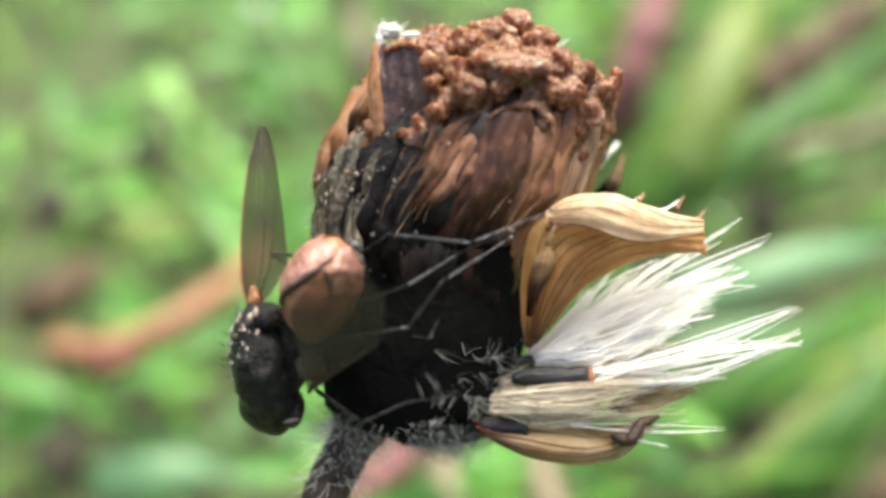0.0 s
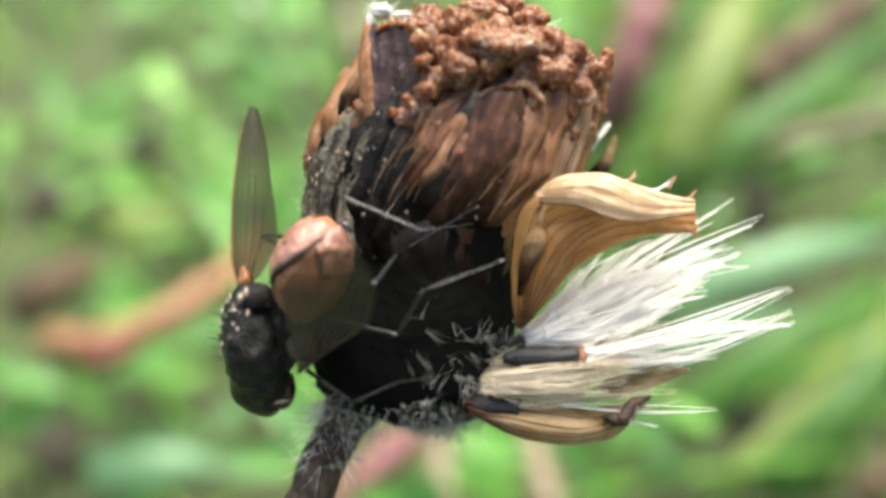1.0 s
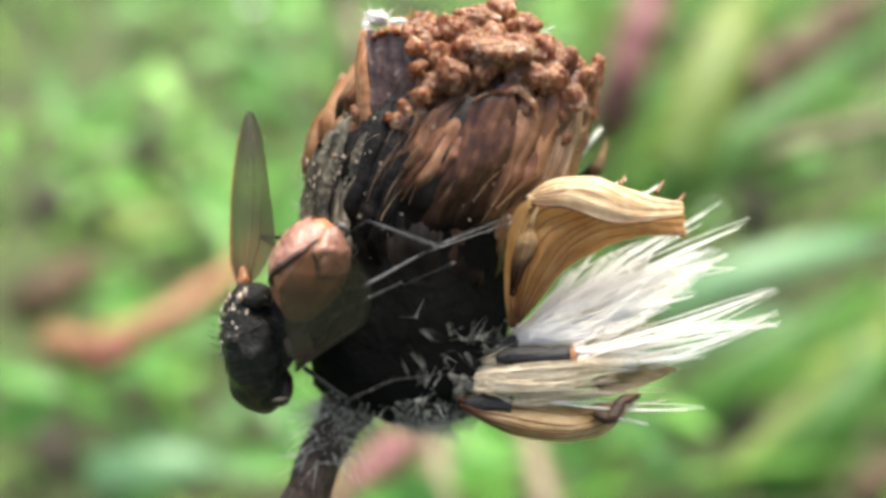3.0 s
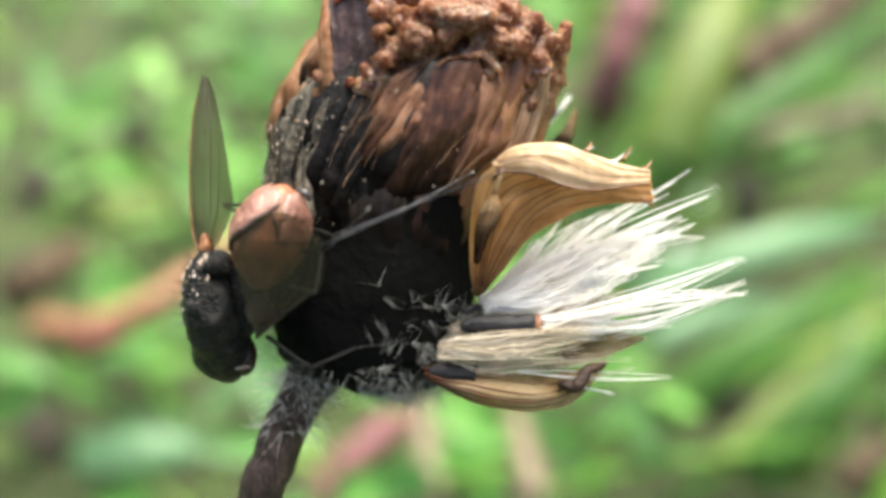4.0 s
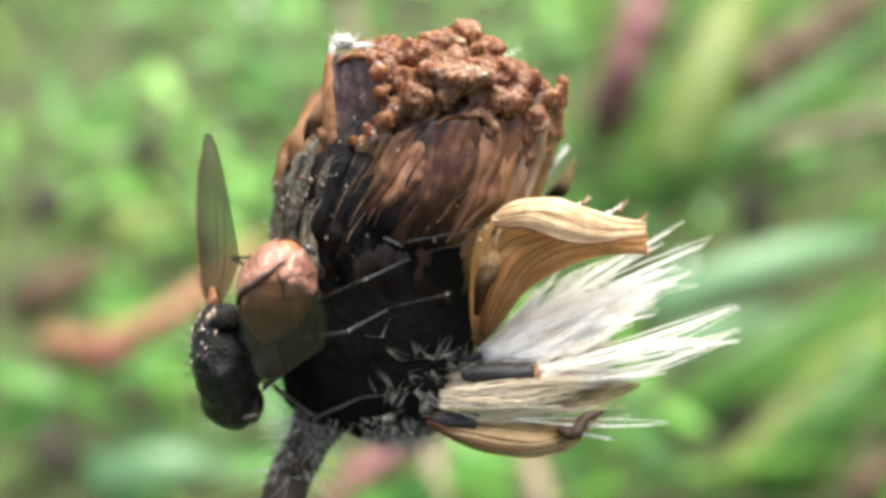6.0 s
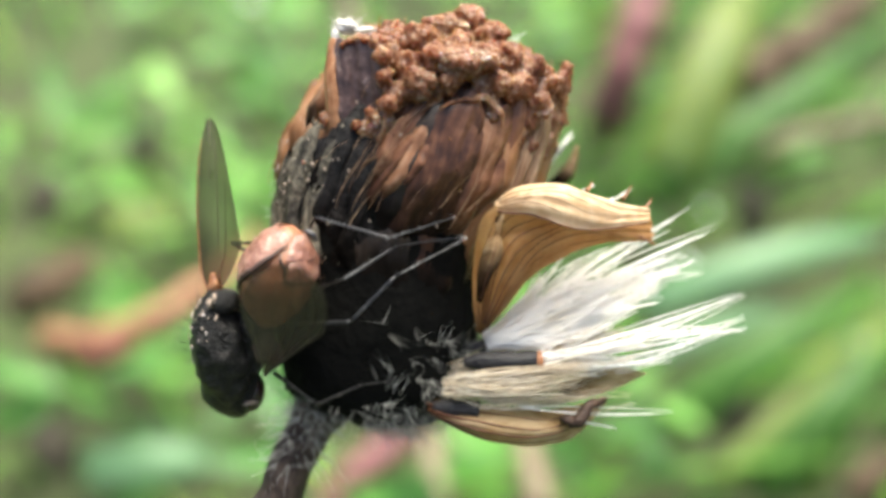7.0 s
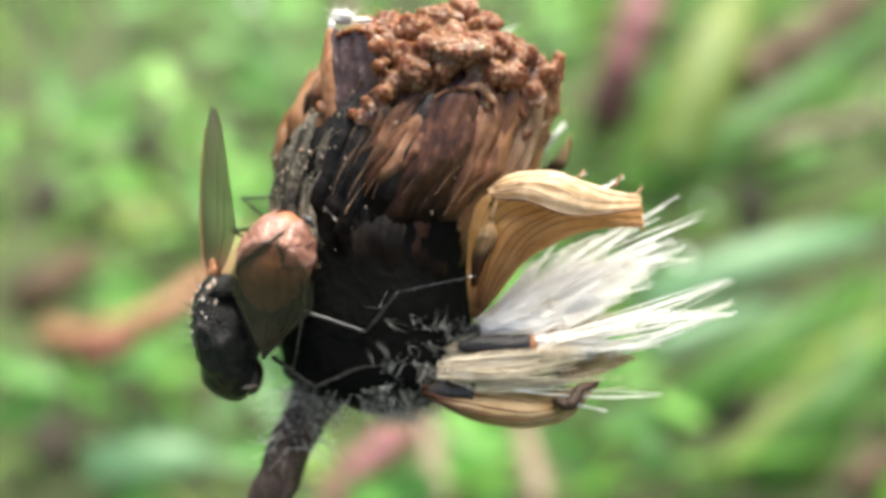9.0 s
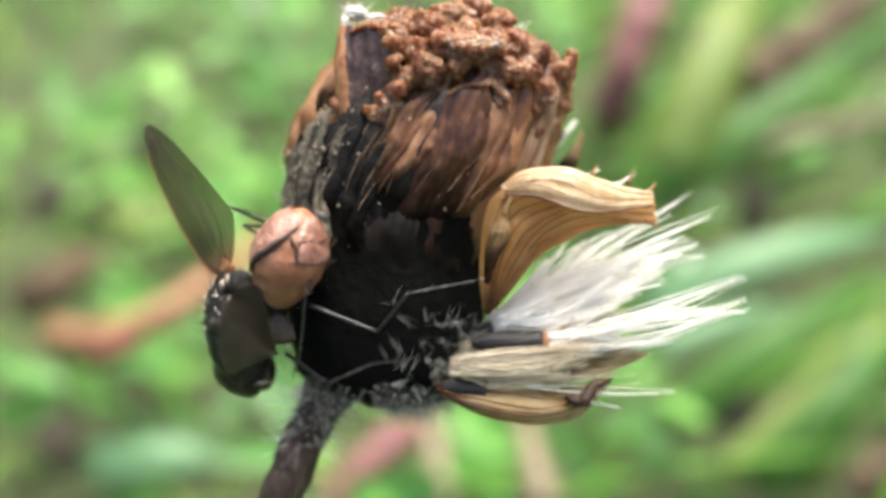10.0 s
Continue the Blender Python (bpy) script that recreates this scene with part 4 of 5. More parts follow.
part("bract_edge", sheet(EDGE, PANEL_A, (-0.05, -0.14, 0), 26, 10, 0.04, 0.03, 3.0), AMBER, panel, "orange-brown folded edge")
bm = bmesh.new()
tube(bm, [p + noise.noise_vector(p * 2.5) * 0.12 for p in spline(PANEL_B, 24)], [0.08 + 0.05 * noise.noise(Vector((i * 0.5, 5, 5))) for i in range(24)], 8)
part("bract_edge", bm, FLORET, panel)

# chaff stuck to the bracts
chaff = [smooth_mesh("crumb", lump(1.0, 0.8, 1.6, 4.7 * k, 2, (1.0, 0.7, 1.9)), (FLORET, TAN, GREYTAN)[k % 3]) for k in range(6)]
for k in range(34):
    a, u = rng.uniform(200, 370), rng.uniform(0.62, 0.97)
    n = rng.uniform(0.012, 0.036)
    part("crumb", chaff[k % 6], FLORET, seed_head, at=Matrix.LocRotScale(head_point(u, a, rng.uniform(0.24, 0.38)) * MM, Euler((rng.uniform(-0.6, 0.6), rng.uniform(-0.6, 0.6), radians(a + 90))), (n, n, n)))

# loose fibres that run up the bracts
bm = bmesh.new()
for k in range(46):
    a0, u0 = (rng.uniform(195, 372), rng.uniform(0.58, 0.86)) if k % 2 else (rng.choice((rng.gauss(262, 5), rng.gauss(322, 8))), rng.uniform(0.62, 0.80))
    span, drift = rng.uniform(0.06, 0.22), rng.gauss(5, 6)
    lift = rng.uniform(0.24, 0.42)
    pts = [head_point(min(1, u0 + span * k / 9), a0 + drift * (k / 9) ** 1.4, lift + 0.06 * math.sin(k)) for k in range(10)]
    fat = rng.uniform(0.005, 0.012)
    tube(bm, pts, [fat * (1 - 0.6 * k / 9) for k in range(10)], 4, False)
tagged(part("loose_fibre", bm, FIBRE, seed_head, "loose tan fibres"), kind="stuff")
# fuzz on the crown
bm = bmesh.new()
roots = []
for _ in range(2400):
    a, q = rng.uniform(0, 360), 3.5 * math.sqrt(rng.random())
    p = head_point(1.0, a, q - 3.0) + lean.normalized() * (rng.uniform(0.5, 1.05) - 0.07 * q * q)
    roots.append((p, lean.normalized() + Vector((math.cos(radians(a)), math.sin(radians(a)), 0)) * q * 0.4))
hairs(bm, roots, 0.20, 0.0105, 1.0, rng, 0.9)
tagged(part("crown_fuzz", bm, FUZZ, seed_head), kind="stuff")

# curled hairs in tufts on the cup
bm = bmesh.new()
roots = []
for _ in range(270):
    a, u = rng.uniform(262, 334), 0.01 + 0.40 * rng.random()
    if rng.random() > (a - 262) / 40 * (1.25 - 2.2 * u):
        continue
    p = head_point(u, a, 0.10)
    out = (p - head_ring(u)[0]).normalized() * 0.3 + Vector((rng.gauss(0.25, 0.5), 0, rng.gauss(0.0, 0.8)))
    for _ in range(rng.randrange(3, 7)):
        roots.append((p + Vector([rng.gauss(0, 0.06) for _ in range(3)]), out + Vector([rng.gauss(0, 0.35) for _ in range(3)])))
hairs(bm, roots, 0.62, 0.0050, 0.2, rng, 0.35, 7)
roots = []
for _ in range(480):
    a, u = rng.uniform(180, 365), 0.16 * rng.random() ** 1.2
    if 232 < a < 300 and rng.random() < 0.5:
        continue
    p = head_point(u, a, 0.0)
    roots.append((p, (p - head_ring(u)[0]).normalized() + Vector((0, -0.1, -0.9))))
hairs(bm, roots, 0.60, 0.0056, 0.5, rng, 0.6, 6)
tagged(part("cup_hair", bm, HAIR, calyx), kind="stuff")
# short down over the whole outline
bm = bmesh.new()
roots = []
for _ in range(700):
    u, a = rng.uniform(0.02, 1.0), rng.choice((rng.uniform(150, 205), rng.uniform(335, 390)))
    p = head_point(u, a, 0.15)
    roots.append((p, p - head_ring(u)[0]))
hairs(bm, roots, 0.26, 0.007, 0.6, rng, 0.4, 4)
tagged(part("down", bm, HAIR, seed_head), kind="stuff")

rng = random.Random(41)
# the two dry husks that stand off to the side
UP_A = [(2.27, -1.6, -2.76), (2.15, -1.7, -1.81), (2.17, -1.9, -0.56), (2.42, -2.1, 0.56), (3.23, -2.1, 1.07), (4.58, -1.9, 1.08), (5.9, -1.6, 0.77), (7.41, -1.1, 0.63)]
UP_B = [(2.4, -1.6, -2.86), (2.87, -2, -2.29), (3.4, -2.2, -1.56), (4.05, -2.2, -0.94), (4.97, -2.1, -0.48), (5.7, -2, -0.22), (6.46, -1.8, -0.09), (7.42, -1.3, -0.1)]
BULGE = (0.10, -0.75, 0.1)
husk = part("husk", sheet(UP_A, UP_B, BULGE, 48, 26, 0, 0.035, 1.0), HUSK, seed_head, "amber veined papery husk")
for k in range(8):
    v = 0.16 + 0.105 * k
    bm = bmesh.new()
    pts = [sheet_point(UP_A, UP_B, BULGE, 0.06 + (0.88 - 0.05 * (k % 3)) * i / 23, v + 0.04 * math.sin(i * 0.33 + k), 0.06) for i in range(24)]
    tube(bm, pts, [0.022 * (1 - 0.6 * i / 23) for i in range(24)], 6)
    part("vein", bm, VEIN, husk)
# the upper lobe, rolled towards the eye over the veined part
ROLL_A = [(2.67, -2.5, 0.93), (3.32, -2.7, 1.4), (4.48, -2.6, 1.51), (5.79, -2.2, 1.16), (6.59, -1.9, 0.92), (7.31, -1.5, 0.84)]
ROLL_B = [(2.83, -3, 0.74), (3.79, -3.2, 0.58), (4.51, -3.1, 0.35), (5.22, -2.8, 0.21), (6.15, -2.4, 0.26), (7.21, -1.8, 0.45)]
LOBE = (0.0, -0.30, 0.12)
lobe = part("rolled_edge", sheet(ROLL_A, ROLL_B, LOBE, 40, 18, 0, 0.03, 9.0), ROLLED, husk, "pale blotched rolled upper lobe")
bm = bmesh.new()
tube(bm, [p + noise.noise_vector(p * 2) * 0.05 for p in spline(ROLL_B, 30)], [0.034 * (1.1 - 0.5 * i / 29) for i in range(30)], 6)
part("vein", bm, VEIN, lobe, "dark brown seam under the lobe")
for k in range(4):
    bm = bmesh.new()
    pts = [sheet_point(ROLL_A, ROLL_B, LOBE, 0.05 + 0.75 * i / 19, 0.2 + 0.18 * k + 0.07 * math.sin(i * 0.4 + k), 0.08) for i in range(20)]
    tube(bm, pts, [0.012 * (1 - 0.5 * i / 19) for i in range(20)], 6)
    part("vein", bm, VEIN, lobe)
for pts in ([(6.98, -1.5, 0.02), (7.24, -1.4, -0.08), (7.49, -1.3, -0.22)], [(6.95, -1.4, 0.78), (7.23, -1.3, 0.91), (7.41, -1.2, 1.13)], [(6.44, -1.9, 1.08), (6.58, -1.8, 1.27), (6.73, -1.7, 1.49)], [(5.41, -1.9, 1.33), (5.52, -1.8, 1.46), (5.6, -1.7, 1.62)]):
    bm = bmesh.new()
    tube(bm, spline(pts, 8), [0.07, 0.065, 0.06, 0.05, 0.04, 0.035, 0.025, 0.012], 6)
    part("frayed_tip", bm, AMBER, husk, "frayed brownish tip")
# the small pale leaf at its foot, with its midrib
LEAF_A = [(2.23, -2.6, -1.76), (2.25, -2.8, -0.97), (2.42, -2.9, -0.29), (2.75, -2.9, 0.08)]
LEAF_B = [(2.32, -2.6, -1.82), (2.68, -3, -1.07), (2.97, -3.1, -0.38), (2.87, -2.9, 0.08)]
scale = part("scale", sheet(LEAF_A, LEAF_B, (0.05, -0.22, 0), 18, 12, 0.04, 0.03, 4.0), PALEHUSK, seed_head, "pale straw leaf-shaped scale")
for v, r in ((0.5, 0.018), (0.25, 0.008), (0.75, 0.008)):
    bm = bmesh.new()
    tube(bm, [sheet_point(LEAF_A, LEAF_B, (0.05, -0.22, 0), 0.04 + 0.86 * i / 13, v, 0.25) for i in range(14)], [r * (1 - 0.6 * i / 13) for i in range(14)], 6)
    part("vein", bm, VEIN, scale)

LO_A = [(0.8, -1.6, -4.64), (1.81, -1.9, -4.7), (3.06, -1.9, -4.86), (4.35, -1.6, -4.99), (5.35, -1.3, -4.84), (6.13, -1.0, -4.78)]
LO_B = [(1.04, -1.6, -5.11), (1.81, -1.9, -5.56), (2.91, -1.9, -5.89), (4.2, -1.6, -6.01), (5.19, -1.3, -5.77), (6.05, -1.0, -4.94)]
lower = part("husk", sheet(LO_A, LO_B, (0.0, -0.7, -0.05), 34, 16, 0, 0.025, 2.0), PALEHUSK, seed_head, "pale straw papery husk with a burnt tip")
for k in range(4):
    bm = bmesh.new()
    pts = [sheet_point(LO_A, LO_B, (0.0, -0.7, -0.05), 0.02 + 0.9 * i / 19, 0.18 + 0.21 * k + 0.03 * math.sin(i * 0.6 + k), 0.05) for i in range(20)]
    tube(bm, pts, [0.035 * (1 - 0.5 * i / 19) for i in range(20)], 6)
    part("vein", bm, VEIN, lower)
bm = bmesh.new()
tip = spline([(4.69, -2.0, -5.16), (5.16, -2.0, -5.2), (5.5, -1.8, -4.81), (6.08, -1.5, -4.7)], 12)
tube(bm, [p + noise.noise_vector(p * 3) * 0.14 for p in tip], [0.08, 0.15, 0.2, 0.17, 0.22, 0.18, 0.2, 0.13, 0.16, 0.10, 0.11, 0.04], 10)
part("burnt_tip", bm, BURNT, lower, "curled dark burnt tip")
MID_A = [(4.62, -1.4, -4.3), (5.35, -1.3, -3.97), (6.25, -1.2, -3.75), (7.35, -0.9, -4.02)]
MID_B = [(4.68, -1.5, -4.65), (5.41, -1.4, -4.62), (6.15, -1.3, -4.44), (7.11, -0.9, -4.13)]
part("husk", sheet(MID_A, MID_B, (0.0, -0.2, 0), 24, 10, 0, 0.05, 3.0), PALEHUSK, seed_head, "narrow pale straw husk")
part("husk", sheet([(4.61, 1.5, 1.66), (5.15, 1.6, 2.28), (5.53, 1.8, 2.9)], [(4.78, 1.5, 1.58), (5.35, 1.6, 1.84), (5.63, 1.8, 2.82)], (0, -0.2, 0), 14, 8, 0.05, 0.03, 6.0), PALEHUSK, seed_head, "small greenish husk behind the head")


def seed_body(name, a, b, radius, label, collar=True):
    bm = bmesh.new()
    line = [Vector(a).lerp(Vector(b), i / 11) for i in range(12)]
    tube(bm, [p + noise.noise_vector(p * 2.2) * 0.07 for p in line], [radius * (0.45 + 0.55 * min(1, i / 3)) * (1 + 0.16 * noise.noise(Vector((i * 0.9, radius * 40, 0)))) for i in range(12)], 12)
    ob = part(name, bm, SEED, seed_head, label)
    if not collar:
        return ob
    bm = bmesh.new()
    w = (Vector(b) - Vector(a)).normalized()
    tube(bm, [Vector(b) - w * 0.02, Vector(b) + w * 0.10, Vector(b) + w * 0.18], [radius * 1.04, radius * 1.08, radius * 0.8], 12)
    part("collar", bm, AMBER, ob, "orange-tan collar")
    return ob


def pappus(owner, root, tips, count, radius, thick, spread, mat=None):
    """A brush of silky bristles from root, gathered into locks that end along the curve of tips."""
    bm = bmesh.new()
    fan = spline(tips, 60)
    root = Vector(root)
    for _ in range(max(1, count // 6)):
        end = fan[rng.randrange(60)] + Vector([rng.gauss(0, 1) for _ in range(3)]) * spread
        end = root + (end - root) * (1.03 - (0.34 if spread > 0.08 else 0.08) * rng.random() ** 2)
        sway = Vector((0, 0, -1)) * (end - root).length * rng.uniform(-0.05, 0.08) + Vector([rng.gauss(0, min(0.05, spread * 0.4)) for _ in range(3)]) * (end - root).length
        for _ in range(rng.randrange(3, 6)):
            start = root + Vector([rng.uniform(-1, 1) * radius for _ in range(3)])
            stop = end + Vector([rng.gauss(0, 1) for _ in range(3)]) * (0.035 + 0.10 * spread)
            stop = root + (stop - root) * (1 - (0.22 if spread > 0.08 else 0.12) * rng.random() ** 2)
            way = stop - start
            bow = sway + Vector([rng.gauss(0, 0.02) for _ in range(3)]) * way.length
            line = [start + way * (k / 8) + bow * math.sin(math.pi * k / 8) for k in range(9)]
            fat = thick * rng.uniform(0.5, 1.05)
            tube(bm, line, [fat * (1 - 0.72 * (k / 8) ** 1.6) for k in range(9)], 4, False)
    return tagged(part("pappus", bm, mat or PAPPUS, owner, "silky cream-white bristles" if mat is None else "matted dull cream bristles"), kind="stuff")


seed = seed_body("seed", (1.89, -1.9, -3.55), (3.99, -2, -3.54), 0.30, "blackish ribbed seed")
pappus(seed, (4.14, -2, -3.54), [(7.21, -1.4, -3.1), (8.53, -1.2, -3.05), (8.24, -1.2, -3.42), (7.4, -1.4, -3.95)], 60, 0.22, 0.026, 0.10)
pappus(seed, (4.14, -2, -3.54), [(5.44, -1.7, -3.13), (6.25, -1.6, -3.46), (5.76, -1.7, -3.92)], 70, 0.24, 0.026, 0.12)
pappus(seed, (4.1, -1.7, -3.44), [(5.49, -1.4, -1.92), (6.65, -1.2, -1.61), (8.27, -1.1, -1.14)], 84, 0.18, 0.024, 0.10)
pappus(seed, (4.16, -1.9, -3.55), [(5.95, -1.5, -3.15), (7, -1.4, -2.72), (7.4, -1.4, -3.4)], 84, 0.20, 0.022, 0.12, STALE)
pappus(seed, (4.17, -2, -3.47), [(10.29, -1, -1.61), (9.9, -1, -1.85)], 16, 0.16, 0.030, 0.05)
pappus(seed, (4.17, -2, -3.6), [(10.45, -1, -2.3), (9.94, -1, -2.69)], 26, 0.18, 0.032, 0.05)
seed = seed_body("seed", (1.02, -2.1, -4.83), (2.34, -2.3, -4.92), 0.27, "blackish ribbed seed tucked in the husk", False)
pappus(seed, (2.38, -2.2, -4.55), [(6.25, -1.6, -4.28), (6.74, -1.5, -4.45), (5.44, -1.7, -4.7)], 80, 0.32, 0.016, 0.14, STALE)
pappus(seed, (1.53, -1.3, -3.97), [(4.31, -1.9, -3.8), (5.74, -1.8, -3.72), (5.27, -1.8, -4.06)], 110, 0.32, 0.015, 0.14, STALE)
pappus(seed, (1.32, -0.9, -4.42), [(4.33, -1.8, -4.06), (5.28, -1.7, -4.2), (4.31, -1.9, -4.59)], 140, 0.36, 0.015, 0.18, STALE)
pappus(seed, (1.55, -2.5, -4.15), [(4.24, -2.4, -4.41), (5.34, -2.3, -3.87), (5.9, -2.2, -3.47)], 190, 0.30, 0.017, 0.14, STALE)
pappus(seed, (3.5, -2.2, -4.81), [(8.24, -1.2, -5.1), (8.18, -1.2, -5.15)], 7, 0.05, 0.028, 0.02)
pappus(seed, (4.99, -1.6, -5.25), [(6.41, -1.2, -5.58), (6.3, -1.2, -5.69)], 7, 0.05, 0.020, 0.04)
seed = seed_body("seed", (1.94, -1.1, -3.22), (3.64, -1.2, -3.08), 0.19, "blackish seed half hidden by the husk")
ROOT = (2.7, -1, -3.01)
pappus(seed, (2.75, -1.5, -3.05), [(5.13, -1.7, -2.94), (6.09, -1.6, -2.6), (6.98, -1.5, -2.2), (7.59, -1.4, -1.7)], 96, 0.22, 0.034, 0.09)
pappus(seed, (2.75, -1.5, -2.99), [(4.34, -1.7, -1.87), (5.6, -1.7, -1.4), (6.98, -1.5, -0.93), (8.24, -1.2, -0.46)], 90, 0.22, 0.034, 0.10)
pappus(seed, (2.75, -1.6, -3.01), [(3.54, -1.8, -2.18), (4.33, -1.8, -2.34), (4.8, -1.8, -2.65)], 66, 0.20, 0.030, 0.07)
pappus(seed, ROOT, [(6.43, -0.7, -0.47), (7.42, -0.6, -0.44), (8.34, -0.5, -0.8), (8.81, -0.4, -0.88), (8.45, -0.4, -1.29)], 150, 0.26, 0.034, 0.13)
pappus(seed, ROOT, [(5.9, -0.9, -2.16), (6.97, -0.8, -1.76), (7.69, -0.7, -1.61), (8.24, -0.6, -1.29)], 120, 0.30, 0.030, 0.12)
pappus(seed, ROOT, [(4.14, -0.8, -1.15), (4.87, -0.8, -0.66), (5.45, -0.7, -0.47), (6.77, -0.6, -0.23)], 84, 0.20, 0.030, 0.06)
pappus(seed, (2.76, -1.1, -3.09), [(4.74, -1.1, -3.19), (5.72, -1, -2.69), (6.71, -0.9, -2.16)], 90, 0.24, 0.026, 0.12)
pappus(seed, (2.86, -1, -2.91), [(8.55, -0.4, 0.74), (8.32, -0.4, 0.38)], 14, 0.15, 0.028, 0.05)
pappus(seed, (2.99, -1, -2.91), [(9.57, -0.4, 0.54), (9.27, -0.4, 0.18)], 12, 0.12, 0.028, 0.03)
pappus(seed, (2.93, -1, -2.91), [(8.88, -0.4, -0.9), (8.71, -0.4, -0.48)], 26, 0.15, 0.030, 0.05)
pappus(seed, (4.58, 1, 2.41), [(5.38, 1.4, 3.44), (5.32, 1.4, 3.09)], 24, 0.10, 0.024, 0.06)
pappus(seed, (6.28, -0.6, 1.09), [(7.05, -0.2, 1.57), (6.95, -0.2, 1.47)], 7, 0.06, 0.018, 0.03)
pappus(seed, (5.44, -0.8, 1.34), [(5.88, -0.5, 1.68), (5.78, -0.5, 1.58)], 7, 0.06, 0.014, 0.03)
pappus(seed, (3.01, 1, 5.96), [(3.91, 0.8, 6.37), (3.8, 0.8, 6.13), (3.5, 0.8, 6.61)], 14, 0.2, 0.012, 0.15)

# ---- the fly ----
rng = random.Random(31)
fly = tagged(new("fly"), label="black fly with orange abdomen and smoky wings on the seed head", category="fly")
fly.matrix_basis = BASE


def body(a, b, ra, rb, rc, seed, rough=0.04, cut=0.0, n=3.0):
    """An egg-shaped body from a to b (radius ra across, rb deep), fuller towards rc, with rings cut into it."""
    a, b = Vector(a), Vector(b)
    way = (b - a).normalized()
    side = way.cross(Vector((0, 1, 0))).normalized()
    deep = way.cross(side)
    bm = bmesh.new()
    rings = []
    for i in range(25):
        t = i / 24
        s = math.sin(math.pi * (0.02 + 0.96 * t)) ** 0.62 * (1 + rc * (t - 0.5))
        s *= 1 - cut * max(0, math.cos(2 * math.pi * n * t)) ** 12
        ring = []
        for k in range(28):
            q = 2 * math.pi * k / 28
            p = a.lerp(b, t) + (side * math.cos(q) * ra + deep * math.sin(q) * rb) * s
            ring.append(bm.verts.new(p + noise.noise_vector(p * 2.4 + Vector((seed, 0, 0))) * rough))
        rings.append(ring)
    for p, q in zip(rings, rings[1:]):
        for k in range(28):
            bm.faces.new((p[k], p[(k + 1) % 28], q[(k + 1) % 28], q[k]))
    bm.faces.new(rings[0][::-1])
    bm.faces.new(rings[-1])
    return bm


thorax = part("thorax", body((-5.15, -2.4, -1.52), (-4.81, -1.3, -4.84), 0.90, 1.2, 0.0, 1, 0.16), BLACK, fly, "glossy black bristly thorax")
bm = bmesh.new()
roots = []
for _ in range(150):
    d = Vector([rng.gauss(0, 1) for _ in range(3)]).normalized()
    if d.y > 0.4:
        continue
    c = Vector((-5.11, -1.8, -2.76))
    roots.append((c + Vector((d.x * 0.95, d.y * 1.1, d.z * 1.15)), d + Vector((0, 0, 0.5))))
hairs(bm, roots, 0.38, 0.009, 0.3, rng, 0.15, 4)
tagged(part("bristles", bm, BLACK, thorax), kind="stuff")
# pale lumps on the thorax: dust, and glints put in as colour
for k, (p, s) in enumerate((((-5.14, -3.0, -1.84), 0.11), ((-5.6, -2.4, -2.38), 0.13), ((-5.57, -2.2, -3.23), 0.12), ((-5.28, -1.9, -4.27), 0.09), ((-4.97, -3.2, -1.66), 0.10), ((-5.36, -2.7, -2.6), 0.07), ((-5.32, -2.6, -3.04), 0.06), ((-5.16, -2.5, -3.48), 0.06), ((-4.94, -3.1, -2.24), 0.06), ((-5.59, -2.0, -3.8), 0.1))):
    part("dust_glint", lump(s, 0.7, 1.5, k + 30, 2, (0.7, 0.6, 1.5)), GREYTAN, thorax, "greyish spot of dust and painted glint", Matrix.Translation(Vector(p) * MM))
# small pale specks towards the left edge, standing in for sparkle there
for k in range(90):
    a, z = 172 + 95 * rng.random() ** 1.4, rng.uniform(-1, 1)
    c = Vector((-5.15, -2.4, -1.52)).lerp(Vector((-4.81, -1.3, -4.84)), 0.5 + 0.42 * z)
    p = c + Vector((math.cos(radians(a)) * 0.9, math.sin(radians(a)) * 1.15, 0)) * math.sqrt(max(0.05, 1 - z * z * 0.8))
    part("dust_glint", lump(rng.uniform(0.018, 0.045), 0.8, 1.5, k + 60, 2, (0.8, 0.7, 1.3)), GREYTAN if k % 3 else FOOT, thorax, at=Matrix.Translation(p * MM))
part("scutellum", lump(0.5, 0.1, 1.0, 8, 3, (1, 0.9, 0.8)), BLACK, fly, at=Matrix.Translation(Vector((-4.83, -2.6, -1.82)) * MM))
part("waist", body((-4.01, -2.1, -1.15), (-4.14, -1.8, -3.9), 0.62, 0.7, 0.0, 6, 0.08), BLACK, fly, "black waist between thorax and abdomen")
head = part("head", body((-5.13, -1.3, -3.41), (-4.66, -0.9, -5.27), 0.88, 0.95, -0.1, 3, 0.03), BLACK, fly, "dark head with large eyes")
for k, p in enumerate(((-5.4, -1.1, -4.39), (-4.31, -1.1, -4.5))):
    part("eye", lump(0.60, 0.02, 1.0, k, 3, (0.66, 0.8, 1.0)), EYE, head, "dark reddish-brown eye", Matrix.Translation(Vector(p) * MM))
part("face_band", body((-4.67, -1.7, -4.83), (-4.02, -1.5, -4.76), 0.06, 0.1, 0.0, 5, 0.01), GREYTAN, head, "thin pale band under the eyes")

abdomen = part("abdomen", body((-3.71, -2.6, -2.46), (-2.8, -3.4, 0.25), 1.04, 1.27, 0.10, 2, 0.07, 0.04, 3.0), BELLY, fly, "orange pinkish-tipped abdomen")
# the hairy pink back plates that wrap the orange belly, parted by a dark line
EGG_A, EGG_B = Vector((-3.71, -2.6, -2.46)), Vector((-2.8, -3.4, 0.25))


